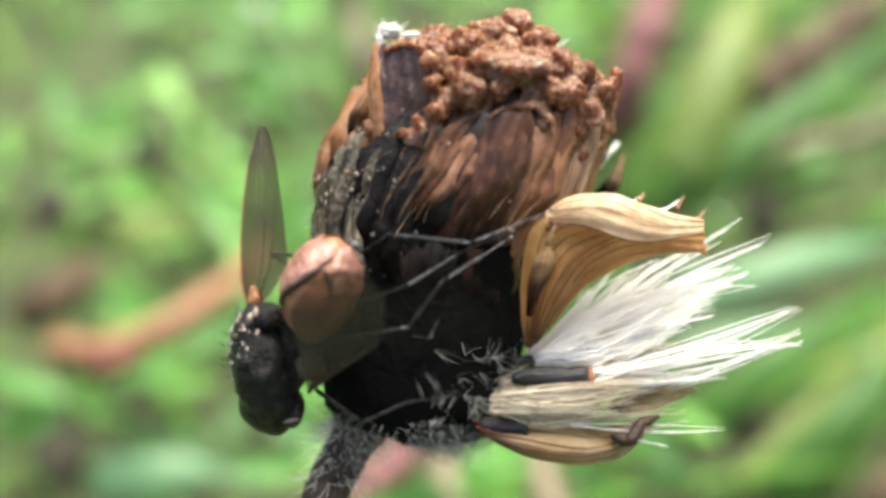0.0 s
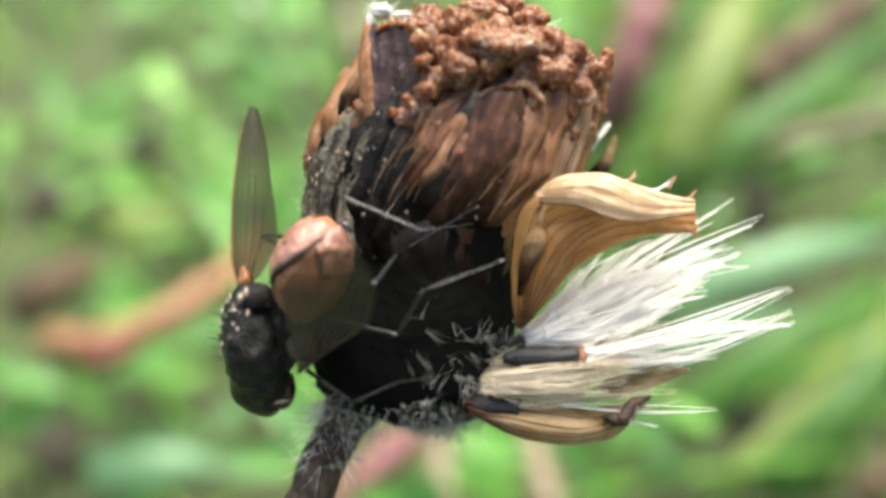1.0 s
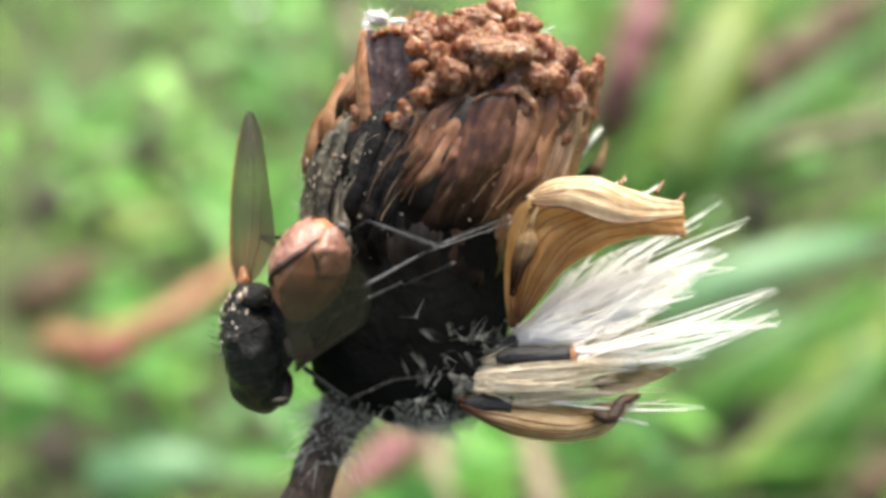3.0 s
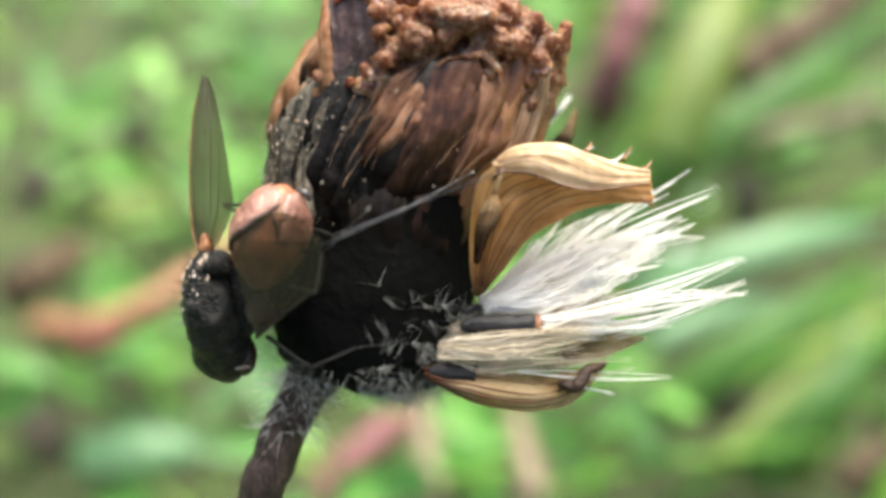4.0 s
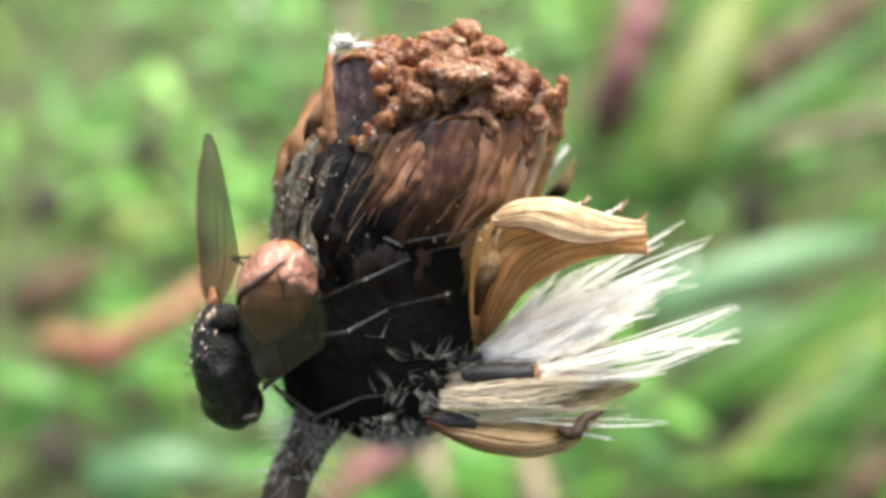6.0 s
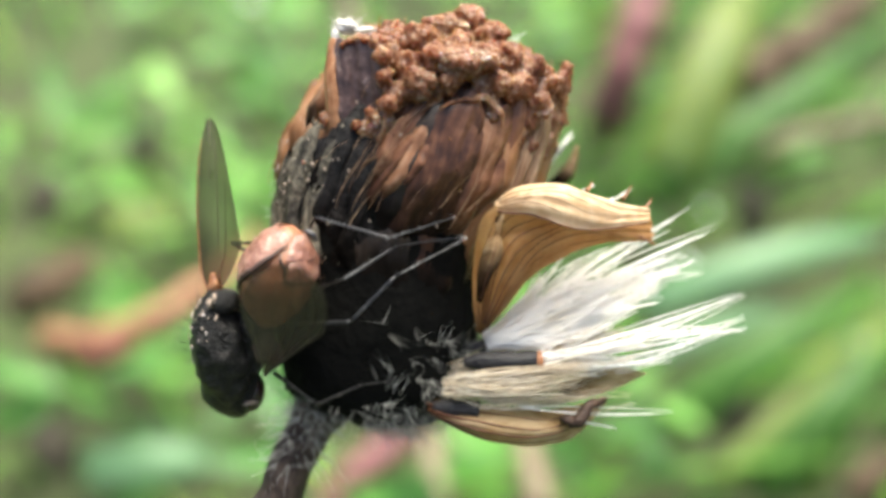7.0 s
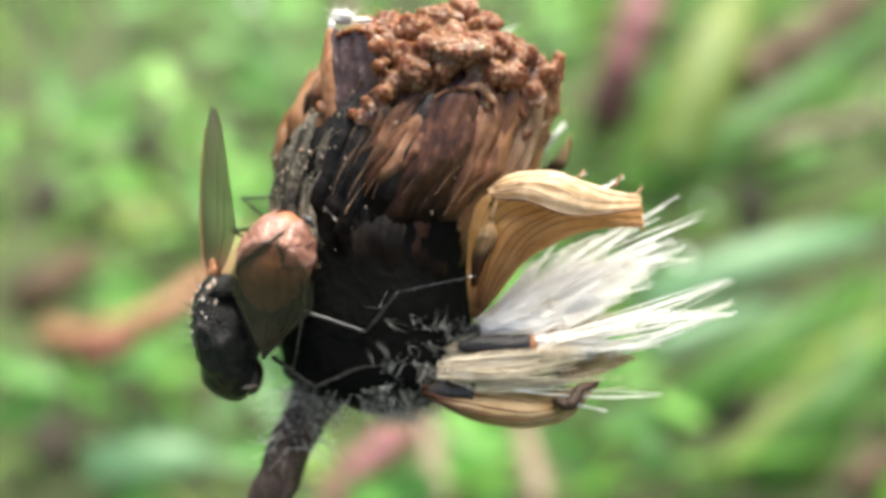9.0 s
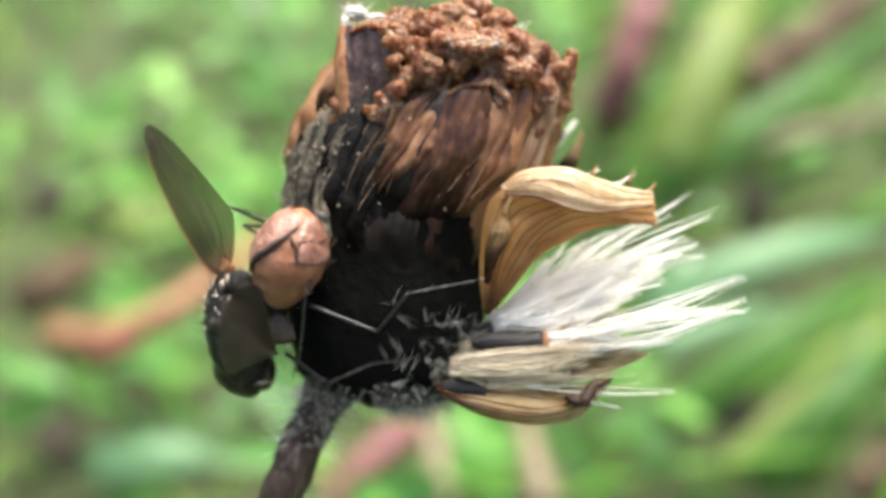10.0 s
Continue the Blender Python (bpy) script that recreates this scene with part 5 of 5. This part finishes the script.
def egg_point(t, q, lift):
    """A point on the abdomen: t from the waist to the tip, q degrees round it from the back over the near flank."""
    way = (EGG_B - EGG_A).normalized()
    side = way.cross(Vector((0, 1, 0))).normalized()
    deep = way.cross(side)
    s = math.sin(math.pi * (0.02 + 0.96 * t)) ** 0.62 * (1 + 0.10 * (t - 0.5))
    return EGG_A.lerp(EGG_B, t) + (side * math.cos(radians(q)) * (1.04 * s + lift) + deep * math.sin(radians(q)) * (1.27 * s + lift)) + way * lift * max(0, t - 0.6) * 2


def back_plate(t0, t1, q0, q1, seed):
    """A crumpled plate on the abdomen; q1 at its foot and at its top."""
    bm = bmesh.new()
    rows, places = [], {}
    for i in range(16):
        t = t0 + (t1 - t0) * i / 15
        row = []
        for j in range(24):
            v = j / 23
            q = q0 + (q1[0] + (q1[1] - q1[0]) * i / 15 - q0) * v
            rim = min(1, 8 * i / 15 + 0.2) * min(1, 10 * (1 - v) + 0.1)
            p = egg_point(t, q, 0.01 + 0.055 * rim)
            p += noise.noise_vector(p * 2.6 + Vector((seed, 0, 0))) * 0.06 + noise.noise_vector(p * 7 + Vector((seed, 3, 0))) * 0.022
            vert = bm.verts.new(p)
            places[vert] = (v * 2, t)
            row.append(vert)
        rows.append(row)
    for a, b in zip(rows, rows[1:]):
        for j in range(23):
            bm.faces.new((a[j], b[j], b[j + 1], a[j + 1]))
    lay_grain(bm, places)
    part("tergite", bm, TERGITE, abdomen, "pinkish hairy back plate")


for k, (t0, t1, q0, q1) in enumerate(((0.26, 0.50, -90, (24, 46)), (0.47, 0.72, -90, (42, 70)), (0.69, 0.97, -80, (66, 104)), (0.60, 0.80, 205, (108, 112)), (0.78, 0.97, 200, (104, 116)))):
    back_plate(t0, t1, q0, q1, 3.0 + 2 * k)
bm = bmesh.new()
mark = spline([egg_point(t, q, 0.06) for t, q in ((0.34, 32), (0.46, 42), (0.58, 54), (0.70, 68), (0.82, 84), (0.90, 97))], 26)
tube(bm, [p + noise.noise_vector(p * 3) * 0.05 for p in mark], [0.03 + 0.07 * math.sin(math.pi * min(1, i / 22)) * (1 + 0.5 * noise.noise(Vector((i * 0.6, 1, 4)))) for i in range(26)], 8)
part("dorsal_line", bm, BELLYDARK, abdomen, "dark line across the abdomen")
bm = bmesh.new()
mark = spline([egg_point(t, q, 0.045) for t, q in ((0.82, 92), (0.76, 102), (0.70, 108), (0.63, 112))], 16)
tube(bm, [p + noise.noise_vector(p * 4) * 0.07 for p in mark], [0.02 + 0.03 * math.sin(math.pi * i / 15) for i in range(16)], 8)
part("dorsal_line", bm, BELLYDARK, abdomen)
bm = bmesh.new()
roots = []
for _ in range(240):
    t = rng.uniform(0.1, 1.0)
    c = Vector((-3.71, -2.6, -2.46)).lerp(Vector((-2.8, -3.4, 0.25)), t)
    d = Vector((rng.gauss(0, 1), rng.gauss(0, 1), rng.gauss(0, 0.5))).normalized()
    roots.append((c + Vector((d.x * 1.15, d.y * 1.25, d.z)) * (math.sin(math.pi * (0.05 + 0.9 * t)) ** 0.6), d + Vector((0.2, 0, 0.8))))
hairs(bm, roots, 0.22, 0.0038, 0.3, rng, 0.2, 4)
tagged(part("bristles", bm, FUZZ, abdomen), kind="stuff")
bm = bmesh.new()
tube(bm, spline([(-2.49, -3.2, 0.16), (-2.27, -3.3, 0.07), (-2.16, -3.2, -0.1)], 8), [0.07, 0.09, 0.1, 0.1, 0.09, 0.08, 0.07, 0.04], 8)
part("tail", bm, LEG, abdomen)
part("wing_root", lump(0.24, 0.35, 1.4, 21, 3, (0.8, 0.8, 1.5)), AMBER, fly, "amber plate at the wing root", Matrix.Translation(Vector((-5.17, -2.2, -1.41)) * MM))
part("calypter", sheet([(-3.99, -2.9, -3.01), (-3.6, -3.0, -2.62), (-3.16, -2.9, -3.01)], [(-3.84, -2.9, -3.46), (-3.45, -3.0, -3.53), (-3.09, -2.9, -3.39)], (0, -0.1, 0), 10, 7, 0.03, 0.02, 2), CALYPTER, fly, "small tan scale at the wing root")


def wing(label, edge, broad, length, lead=0.75, trail=1.85, swell=0.15):
    """A wing along x from its root, leading edge at +y, with veins; broad: how early the hind lobe swells."""
    nu, nv = 30, 10
    bm = bmesh.new()
    rows = []
    def outline(u):
        front = lead * min(1, u / swell) ** (0.5 + swell) * math.sqrt(1 - u ** 5)
        rear = trail * min(1, u / 0.5) * math.sqrt(1 - u ** 4)
        lobe = 2.3 * min(1, u / 0.22) ** 0.6 * (1 - u ** 1.5) ** 0.62
        return front, -(rear + (lobe - rear) * broad)
    for i in range(nu):
        u = math.sin(0.5 * math.pi * i / (nu - 1))
        f, r = outline(min(u, 0.9995))
        rows.append([bm.verts.new((u * length, r + (f - r) * j / (nv - 1), 0.12 * math.sin(math.pi * u) - 0.05 * math.sin(7 * j / nv))) for j in range(nv)])
    for i in range(nu - 1):
        for j in range(nv - 1):
            bm.faces.new((rows[i][j], rows[i + 1][j], rows[i + 1][j + 1], rows[i][j + 1]))
    ob = part("wing", bm, WING, fly, label)
    for k, (v0, v1, reach, thick) in enumerate(((1.0, 1.0, 0.9, 0.036), (0.92, 0.86, 0.85, 0.022), (0.85, 0.68, 0.97, 0.018), (0.75, 0.48, 0.95, 0.015), (0.62, 0.28, 0.85, 0.014), (0.5, 0.12, 0.6, 0.012))):
        bm = bmesh.new()
        pts = []
        for i in range(16):
            u = reach * i / 15
            f, r = outline(min(u, 0.9995))
            pts.append((u * length, r + (f - r) * (v0 + (v1 - v0) * i / 15), 0.12 * math.sin(math.pi * u)))
        tube(bm, pts, [thick * (1.25 - 0.7 * i / 15) for i in range(16)], 5)
        part("vein", bm, edge if k == 0 else BELLYDARK, ob)
    return ob


wing_left, wing_right = wing("smoky translucent wing held upright", AMBER, 1.0, 5.22), wing("smoky translucent wing folded over the abdomen", CALYPTER, 0.0, 5.0, 1.15, 1.20, 0.55)


def segment(name, length, r0, r1, mat, label="", tip=False):
    """A bristly leg joint along x."""
    bm = bmesh.new()
    tube(bm, [(length * i / 9, 0, 0) for i in range(10)], [r0 + (r1 - r0) * i / 9 for i in range(10)], 8)
    roots = [((length * rng.uniform(0.05, 1), 0, 0), (0.8, rng.uniform(-1, 1), rng.uniform(-1, 1))) for _ in range(26)]
    hairs(bm, roots, 0.17, 0.008, 0.2, rng, 0.1, 3)
    ob = part(name, bm, mat, fly, label)
    if tip:
        part("foot_pad", lump(0.032, 0.5, 1.5, 4, 2, (1.5, 0.8, 0.8)), FOOT, ob, "pale foot pad", Matrix.Translation((length * MM, 0, 0)))
    return ob


def leg(lengths, thigh):
    return [segment("femur", lengths[0], 0.052, 0.038, thigh), segment("tibia", lengths[1], 0.037, 0.034, LEG), segment("tarsus", lengths[2], 0.021, 0.014, LEG, tip=True)]


def along(a, b, hint=(0, -1, 0.2)):
    """The pose, in the fly's space, of a piece that runs along x from a towards b, with +y towards hint."""
    a, b = Vector(a), Vector(b)
    x = (b - a).normalized()
    h = Vector(hint)
    y = (h - x * h.dot(x)).normalized()
    z = x.cross(y)
    m = Matrix((x, y, z)).transposed().to_4x4()
    m.translation = a * MM
    return m


def reach(a, b, length, middle=-3.9):
    """The far end of a stiff joint of that length from a, on the line from the eye through b; of the two ends the one nearer the depth given."""
    eye = Vector((0, -33, 0))
    a, way = Vector(a), (Vector(b) - eye).normalized()
    foot = eye + way * (a - eye).dot(way)
    gap = (foot - a).length
    if gap >= length * 0.998:
        return a + (foot - a).normalized() * length
    half = math.sqrt(length * length - gap * gap)
    return min((foot + way * half, foot - way * half), key=lambda p: abs(p.y - middle))


JOINTS = {"left_hind": (2.4, 2.4, 2.5), "right_hind": (2.3, 2.3, 2.5), "right_middle": (2.1, 1.7, 2.3)}
# hind thighs get black for the shade they stand in, the lit one LEG
legs = {name: leg(n, LEG if name == "right_middle" else BLACK) for name, n in JOINTS.items()}
# two legs that stay put
for pts in (((-3.95, -1.4, -0.65), (-4.87, -1.2, -0.16), (-3.78, -1.2, -0.19), (-3.47, -1.2, 0.11)),
            ((-3.47, -2.2, -3.85), (-2.18, -2.9, -4.64), (-0.97, -2.9, -4.1), (-0.21, -2.7, -4.02))):
    for name, a, b, r in (("femur", pts[0], pts[1], 0.09), ("tibia", pts[1], pts[2], 0.07), ("tarsus", pts[2], pts[3], 0.04)):
        n = (Vector(b) - Vector(a)).length
        segment(name, n, r * 0.7, r * 0.5, BLACK).matrix_basis = along(a, b)

HIPS = {"left_hind": (-2.97, -1.6, -0.58), "right_hind": (-2.61, -2.8, -1.58), "right_middle": (-2.73, -2.7, -2.42)}
# seconds; where knee, ankle and foot stand (millimetres, x and z count)
STEPS = {
    "left_hind": [
        (0.0, (-1.4, -3.9, 0.39), (0.7, -3.9, 0.16), (2.94, -3.9, 1.04)),
        (0.5, (-1.62, -3.9, 0.42), (0.35, -3.9, -0.35), (2.24, -3.9, 0.16)),
        (1.0, (-2.44, -3.9, 0.87), (-0.32, -3.9, -0.05), (1.31, -3.9, 0.18)),
        (1.5, (-2.25, -3.9, 1.22), (-0.67, -3.9, 0.4), (0.59, -3.9, 1.11)),
        (2.0, (-1.18, -3.9, 0.78), (0.38, -3.9, 0.05), (1.78, -3.9, -0.15)),
        (2.5, (-1.81, -3.9, 0.63), (-0.26, -3.9, -0.62), (1.65, -3.9, 0.15)),
        (3.2, (-1.51, -3.9, -0.03), (0.46, -3.9, -0.33), (2.27, -3.9, 0.43)),
        (4.0, (-1.5, -3.9, -1.03), (0.44, -3.9, -0.37), (2.16, -3.9, 0.64)),
        (4.5, (-1.22, -3.9, -0.01), (1.32, -3.9, 0.11), (3.25, -3.9, 1.39)),
        (5.0, (-1.16, -3.9, 0.23), (1.04, -3.9, 0.18), (3.57, -3.9, 1.21)),
        (5.7, (-1.31, -3.9, 1.28), (0.71, -3.9, 0.5), (2.57, -3.9, 0.96)),
        (6.5, (-2.14, -3.9, 0.58), (-0.45, -3.9, -0.37), (1.51, -3.9, -0.21)),
        (7.0, (-2.12, -3.9, 0.53), (-0.1, -3.9, -0.03), (1.55, -3.9, 0.53)),
        (7.5, (-2.86, -3.9, 0.82), (-0.65, -3.9, 0.11), (1.06, -3.9, 0.65)),
        (8.0, (-3.46, -1.6, 0.16), (-3.79, -1.6, -0.75), (-3.47, -1.6, -1.41)),
        (8.3, (-4.01, -1.6, 0.39), (-4.71, -1.6, 2.01), (-5.18, -1.6, 3.73)),
        (8.5, (-4.42, -1.6, 0.97), (-3.85, -1.6, 1.03), (-3.74, -1.6, 2.61)),
        (8.7, (-4.43, -1.6, 0.39), (-5.69, -1.6, 0.56), (-6.42, -1.6, 3.07)),
        (9.0, (-4.49, -1.6, 0.79), (-2.37, -1.6, 0.86), (-1.63, -1.6, 0.12)),
        (9.3, (-5.07, -1.6, 0.37), (-6.08, -1.6, 1.05), (-6.83, -1.6, 3.2)),
        (9.5, (-4.65, -1.6, 0.32), (-3.68, -1.6, 0.28), (-3.02, -1.6, -0.52)),
        (9.7, (-4.96, -1.6, -0.35), (-6.05, -1.6, 0.21), (-7.22, -1.6, 2.6)),
        (9.9, (-4.93, -1.6, -0.99), (-6.19, -1.6, -0.8), (-6.89, -1.6, -1.27)),
        (10.0, (-5.37, -1.6, 0.46), (-4.53, -1.6, 0.26), (-3.69, -1.6, -0.33)),
    ],
    "right_hind": [
        (0.0, (-0.91, -3.9, -0.94), (0.5, -3.9, -0.06), (1.77, -3.9, 0.48)),
        (0.5, (-1.26, -3.9, -1.25), (-0.09, -3.9, -0.67), (1.51, -3.9, -0.35)),
        (1.0, (-1.54, -3.9, -1.47), (-0.95, -3.9, -0.64), (1.69, -3.9, 0.91)),
        (1.5, (-0.87, -3.9, -1.4), (0.22, -3.9, -0.74), (2.15, -3.9, 0.07)),
        (2.0, (-1.44, -3.9, -1.91), (-0.53, -3.9, -1.08), (1.17, -3.9, -0.75)),
        (2.5, (-1.39, -3.9, -1.51), (-0.23, -3.9, -0.91), (2.1, -3.9, 0.1)),
        (3.2, (-1.81, -3.9, -1.54), (0.0, -3.9, -0.48), (2.27, -3.9, 0.28)),
        (4.0, (-1.62, -3.9, -1.3), (0.67, -3.9, -0.28), (3.88, -3.9, 0.95)),
        (4.5, (-1.86, -3.9, -1.48), (1.05, -3.9, -0.01), (3.7, -3.9, 1.02)),
        (5.0, (-1.86, -3.9, -1.43), (1.04, -3.9, 0.15), (2.72, -3.9, 0.84)),
        (5.7, (-0.85, -3.9, -0.74), (0.86, -3.9, 0.19), (2.57, -3.9, 0.8)),
        (6.5, (-0.76, -3.9, -0.95), (0.27, -3.9, -0.6), (1.93, -3.9, -0.37)),
        (7.0, (-1.33, -3.9, -1.15), (0.02, -3.9, -0.23), (1.86, -3.9, -0.0)),
        (7.5, (-1.74, -3.9, -1.57), (-1.13, -3.9, -0.5), (1.3, -3.9, 1.18)),
        (8.0, (-2.45, -3.0, -2.24), (-2.72, -3.0, -3.42), (-2.96, -3.0, -4.21)),
        (9.0, (-2.35, -3.0, -2.24), (-2.64, -3.0, -3.45), (-2.88, -3.0, -4.18)),
        (9.3, (-1.99, -3.2, -2.39), (-1.33, -3.4, -0.86), (0.03, -3.9, 0.39)),
        (9.5, (-2.67, -3.0, -2.21), (-2.86, -3.0, -3.73), (-3.07, -3.0, -4.37)),
        (10.0, (-2.72, -3.0, -2.11), (-2.93, -3.0, -3.72), (-3.17, -3.0, -4.37)),
    ],
    "right_middle": [
        (0.0, (-0.91, -3.9, -2.03), (-0.01, -3.9, -0.82), (1.77, -3.9, 0.31)),
        (0.5, (-1.09, -3.9, -2.39), (-0.34, -3.9, -1.25), (1.73, -3.9, 0.02)),
        (1.0, (-0.94, -3.9, -2.74), (-0.28, -3.9, -1.62), (1.76, -3.9, -0.84)),
        (1.5, (-0.75, -3.9, -2.22), (0.26, -3.9, -1.11), (2.04, -3.9, -0.49)),
        (2.0, (-1.17, -3.9, -2.33), (-0.08, -3.9, -1.23), (1.73, -3.9, -0.63)),
        (2.5, (-1.33, -3.9, -1.58), (-0.28, -3.9, -1.06), (2.06, -3.9, -0.46)),
        (3.2, (-1.66, -3.9, -1.99), (-0.9, -3.9, -1.54), (0.0, -3.9, -1.08)),
        (4.0, (-1.93, -3.4, -2.62), (-1.85, -3.4, -1.55), (-0.53, -3.9, -0.37)),
        (4.5, (-2.04, -3.4, -2.34), (-1.73, -3.4, -1.88), (-0.47, -3.9, -1.53)),
        (5.0, (-2.15, -3.4, -2.12), (-1.99, -3.4, -1.33), (-0.77, -3.9, -0.24)),
        (5.7, (-1.2, -3.5, -1.85), (-0.25, -3.5, -1.22), (1.32, -3.9, -0.74)),
        (6.5, (-1.3, -3.9, -2.87), (-0.02, -3.9, -2.18), (1.62, -3.9, -1.87)),
        (7.0, (-1.17, -3.9, -2.27), (0.05, -3.9, -1.04), (1.89, -3.9, -0.03)),
        (7.5, (-1.02, -3.9, -2.69), (-0.0, -3.9, -1.6), (1.98, -3.9, -0.85)),
        (8.0, (-0.81, -3.9, -3.11), (0.04, -3.9, -2.15), (2.24, -3.9, -1.81)),
        (9.0, (-0.67, -3.9, -2.98), (0.2, -3.9, -1.89), (2.25, -3.9, -1.5)),
        (10.0, (-0.75, -3.9, -3.06), (0.11, -3.9, -2.04), (2.12, -3.9, -1.63)),
    ],
}
L_ROOT, R_ROOT = (-5.22, -2.0, -1.67), (-3.53, -3.6, -3.75)
# seconds, where the tip points, which way the leading edge faces
LEFT_BEATS = [
    (0.0, (-5.13, -1.2, 3.4), (-0.56, 0.83, 0)), (2.5, (-5.14, -1.2, 3.4), (-0.56, 0.83, 0)),
    (4.5, (-5.49, -1.2, 3.47), (-0.56, 0.83, 0)), (6.5, (-5.53, -1.2, 3.38), (-0.56, 0.83, 0)),
    (8.0, (-5.45, -1.2, 3.28), (-0.56, 0.83, 0)), (8.3, (-5.09, -1.2, 2.93), (-0.45, 0.9, 0)), (8.5, (-5.26, -1.2, 3.21), (-0.58, 0.80, 0)),
    (8.7, (-6.24, -1.2, 2.35), (-0.3, 0.95, 0)), (9.0, (-5.4, -1.2, 3.22), (-0.5, 0.85, 0)), (9.3, (-6.58, -1.2, 2.42), (-0.35, 0.9, 0)),
    (9.5, (-6.3, -1.2, 3.1), (-0.66, 0.75, 0)), (9.7, (-6.85, -1.2, 1.82), (-0.4, 0.9, 0)), (9.8, (-6.35, -1.2, 2.61), (-0.6, 0.8, 0)),
    (9.9, (-7.65, -1.8, -0.57), (-0.3, 0.9, -0.3)), (10.0, (-7.83, -1.2, 2.87), (-0.6, 0.75, -0.2))]
RIGHT_BEATS = [
    (0.0, (-2.12, -6.8, -0.82), (1, -0.2, -0.2)), (2.5, (-2.10, -6.8, -0.88), (1, -0.2, -0.2)), (4.5, (-2.32, -6.8, -0.86), (1, -0.2, -0.2)),
    (6.5, (-2.36, -6.8, -1.15), (1, -0.2, -0.2)), (7.5, (-2.42, -6.8, -1.15), (1, -0.2, -0.2)), (8.0, (-2.95, -7.0, -1.0), (0.9, 0.3, 0.0)),
    (8.3, (-2.52, -6.9, -1.1), (1, -0.2, -0.2)), (8.5, (-2.55, -7.0, -1.1), (1, 0.5, -0.1)), (8.7, (-3.2, -7.1, -1.0), (0.9, 0.4, 0.1)),
    (9.0, (-2.72, -6.9, -0.9), (1, -0.2, -0.2)), (9.3, (-2.68, -6.9, -1.1), (1, -0.2, -0.2)), (9.5, (-3.66, -7.7, -2.56), (0.3, 0, 1)),
    (9.7, (-2.8, -7.1, -1.5), (1, 0.2, 0.1)), (9.8, (-3.3, -7.1, -1.55), (1, 0.2, 0.3)), (9.9, (-3.74, -7.7, -2.95), (0.3, 0, 1)), (10.0, (-3.98, -7.7, -2.42), (0.3, 0, 1))]


def motions():
    for name, steps in STEPS.items():
        rows = ([], [], [])
        for t, knee, ankle, foot in steps:
            a = Vector(HIPS[name])
            n = JOINTS[name]
            b = reach(a, knee, n[0], knee[1])
            c = reach(b, ankle, n[1], ankle[1])
            d = reach(c, foot, n[2], foot[1])
            for row, p, q in zip(rows, (a, b, c), (b, c, d)):
                row.append((t, along(p, q)))
        for piece, row in zip(legs[name], rows):
            walk(piece, row)
    walk(wing_left, [(t, along(L_ROOT, tip, hint)) for t, tip, hint in LEFT_BEATS])
    walk(wing_right, [(t, along(R_ROOT, tip, hint)) for t, tip, hint in RIGHT_BEATS])


motions()
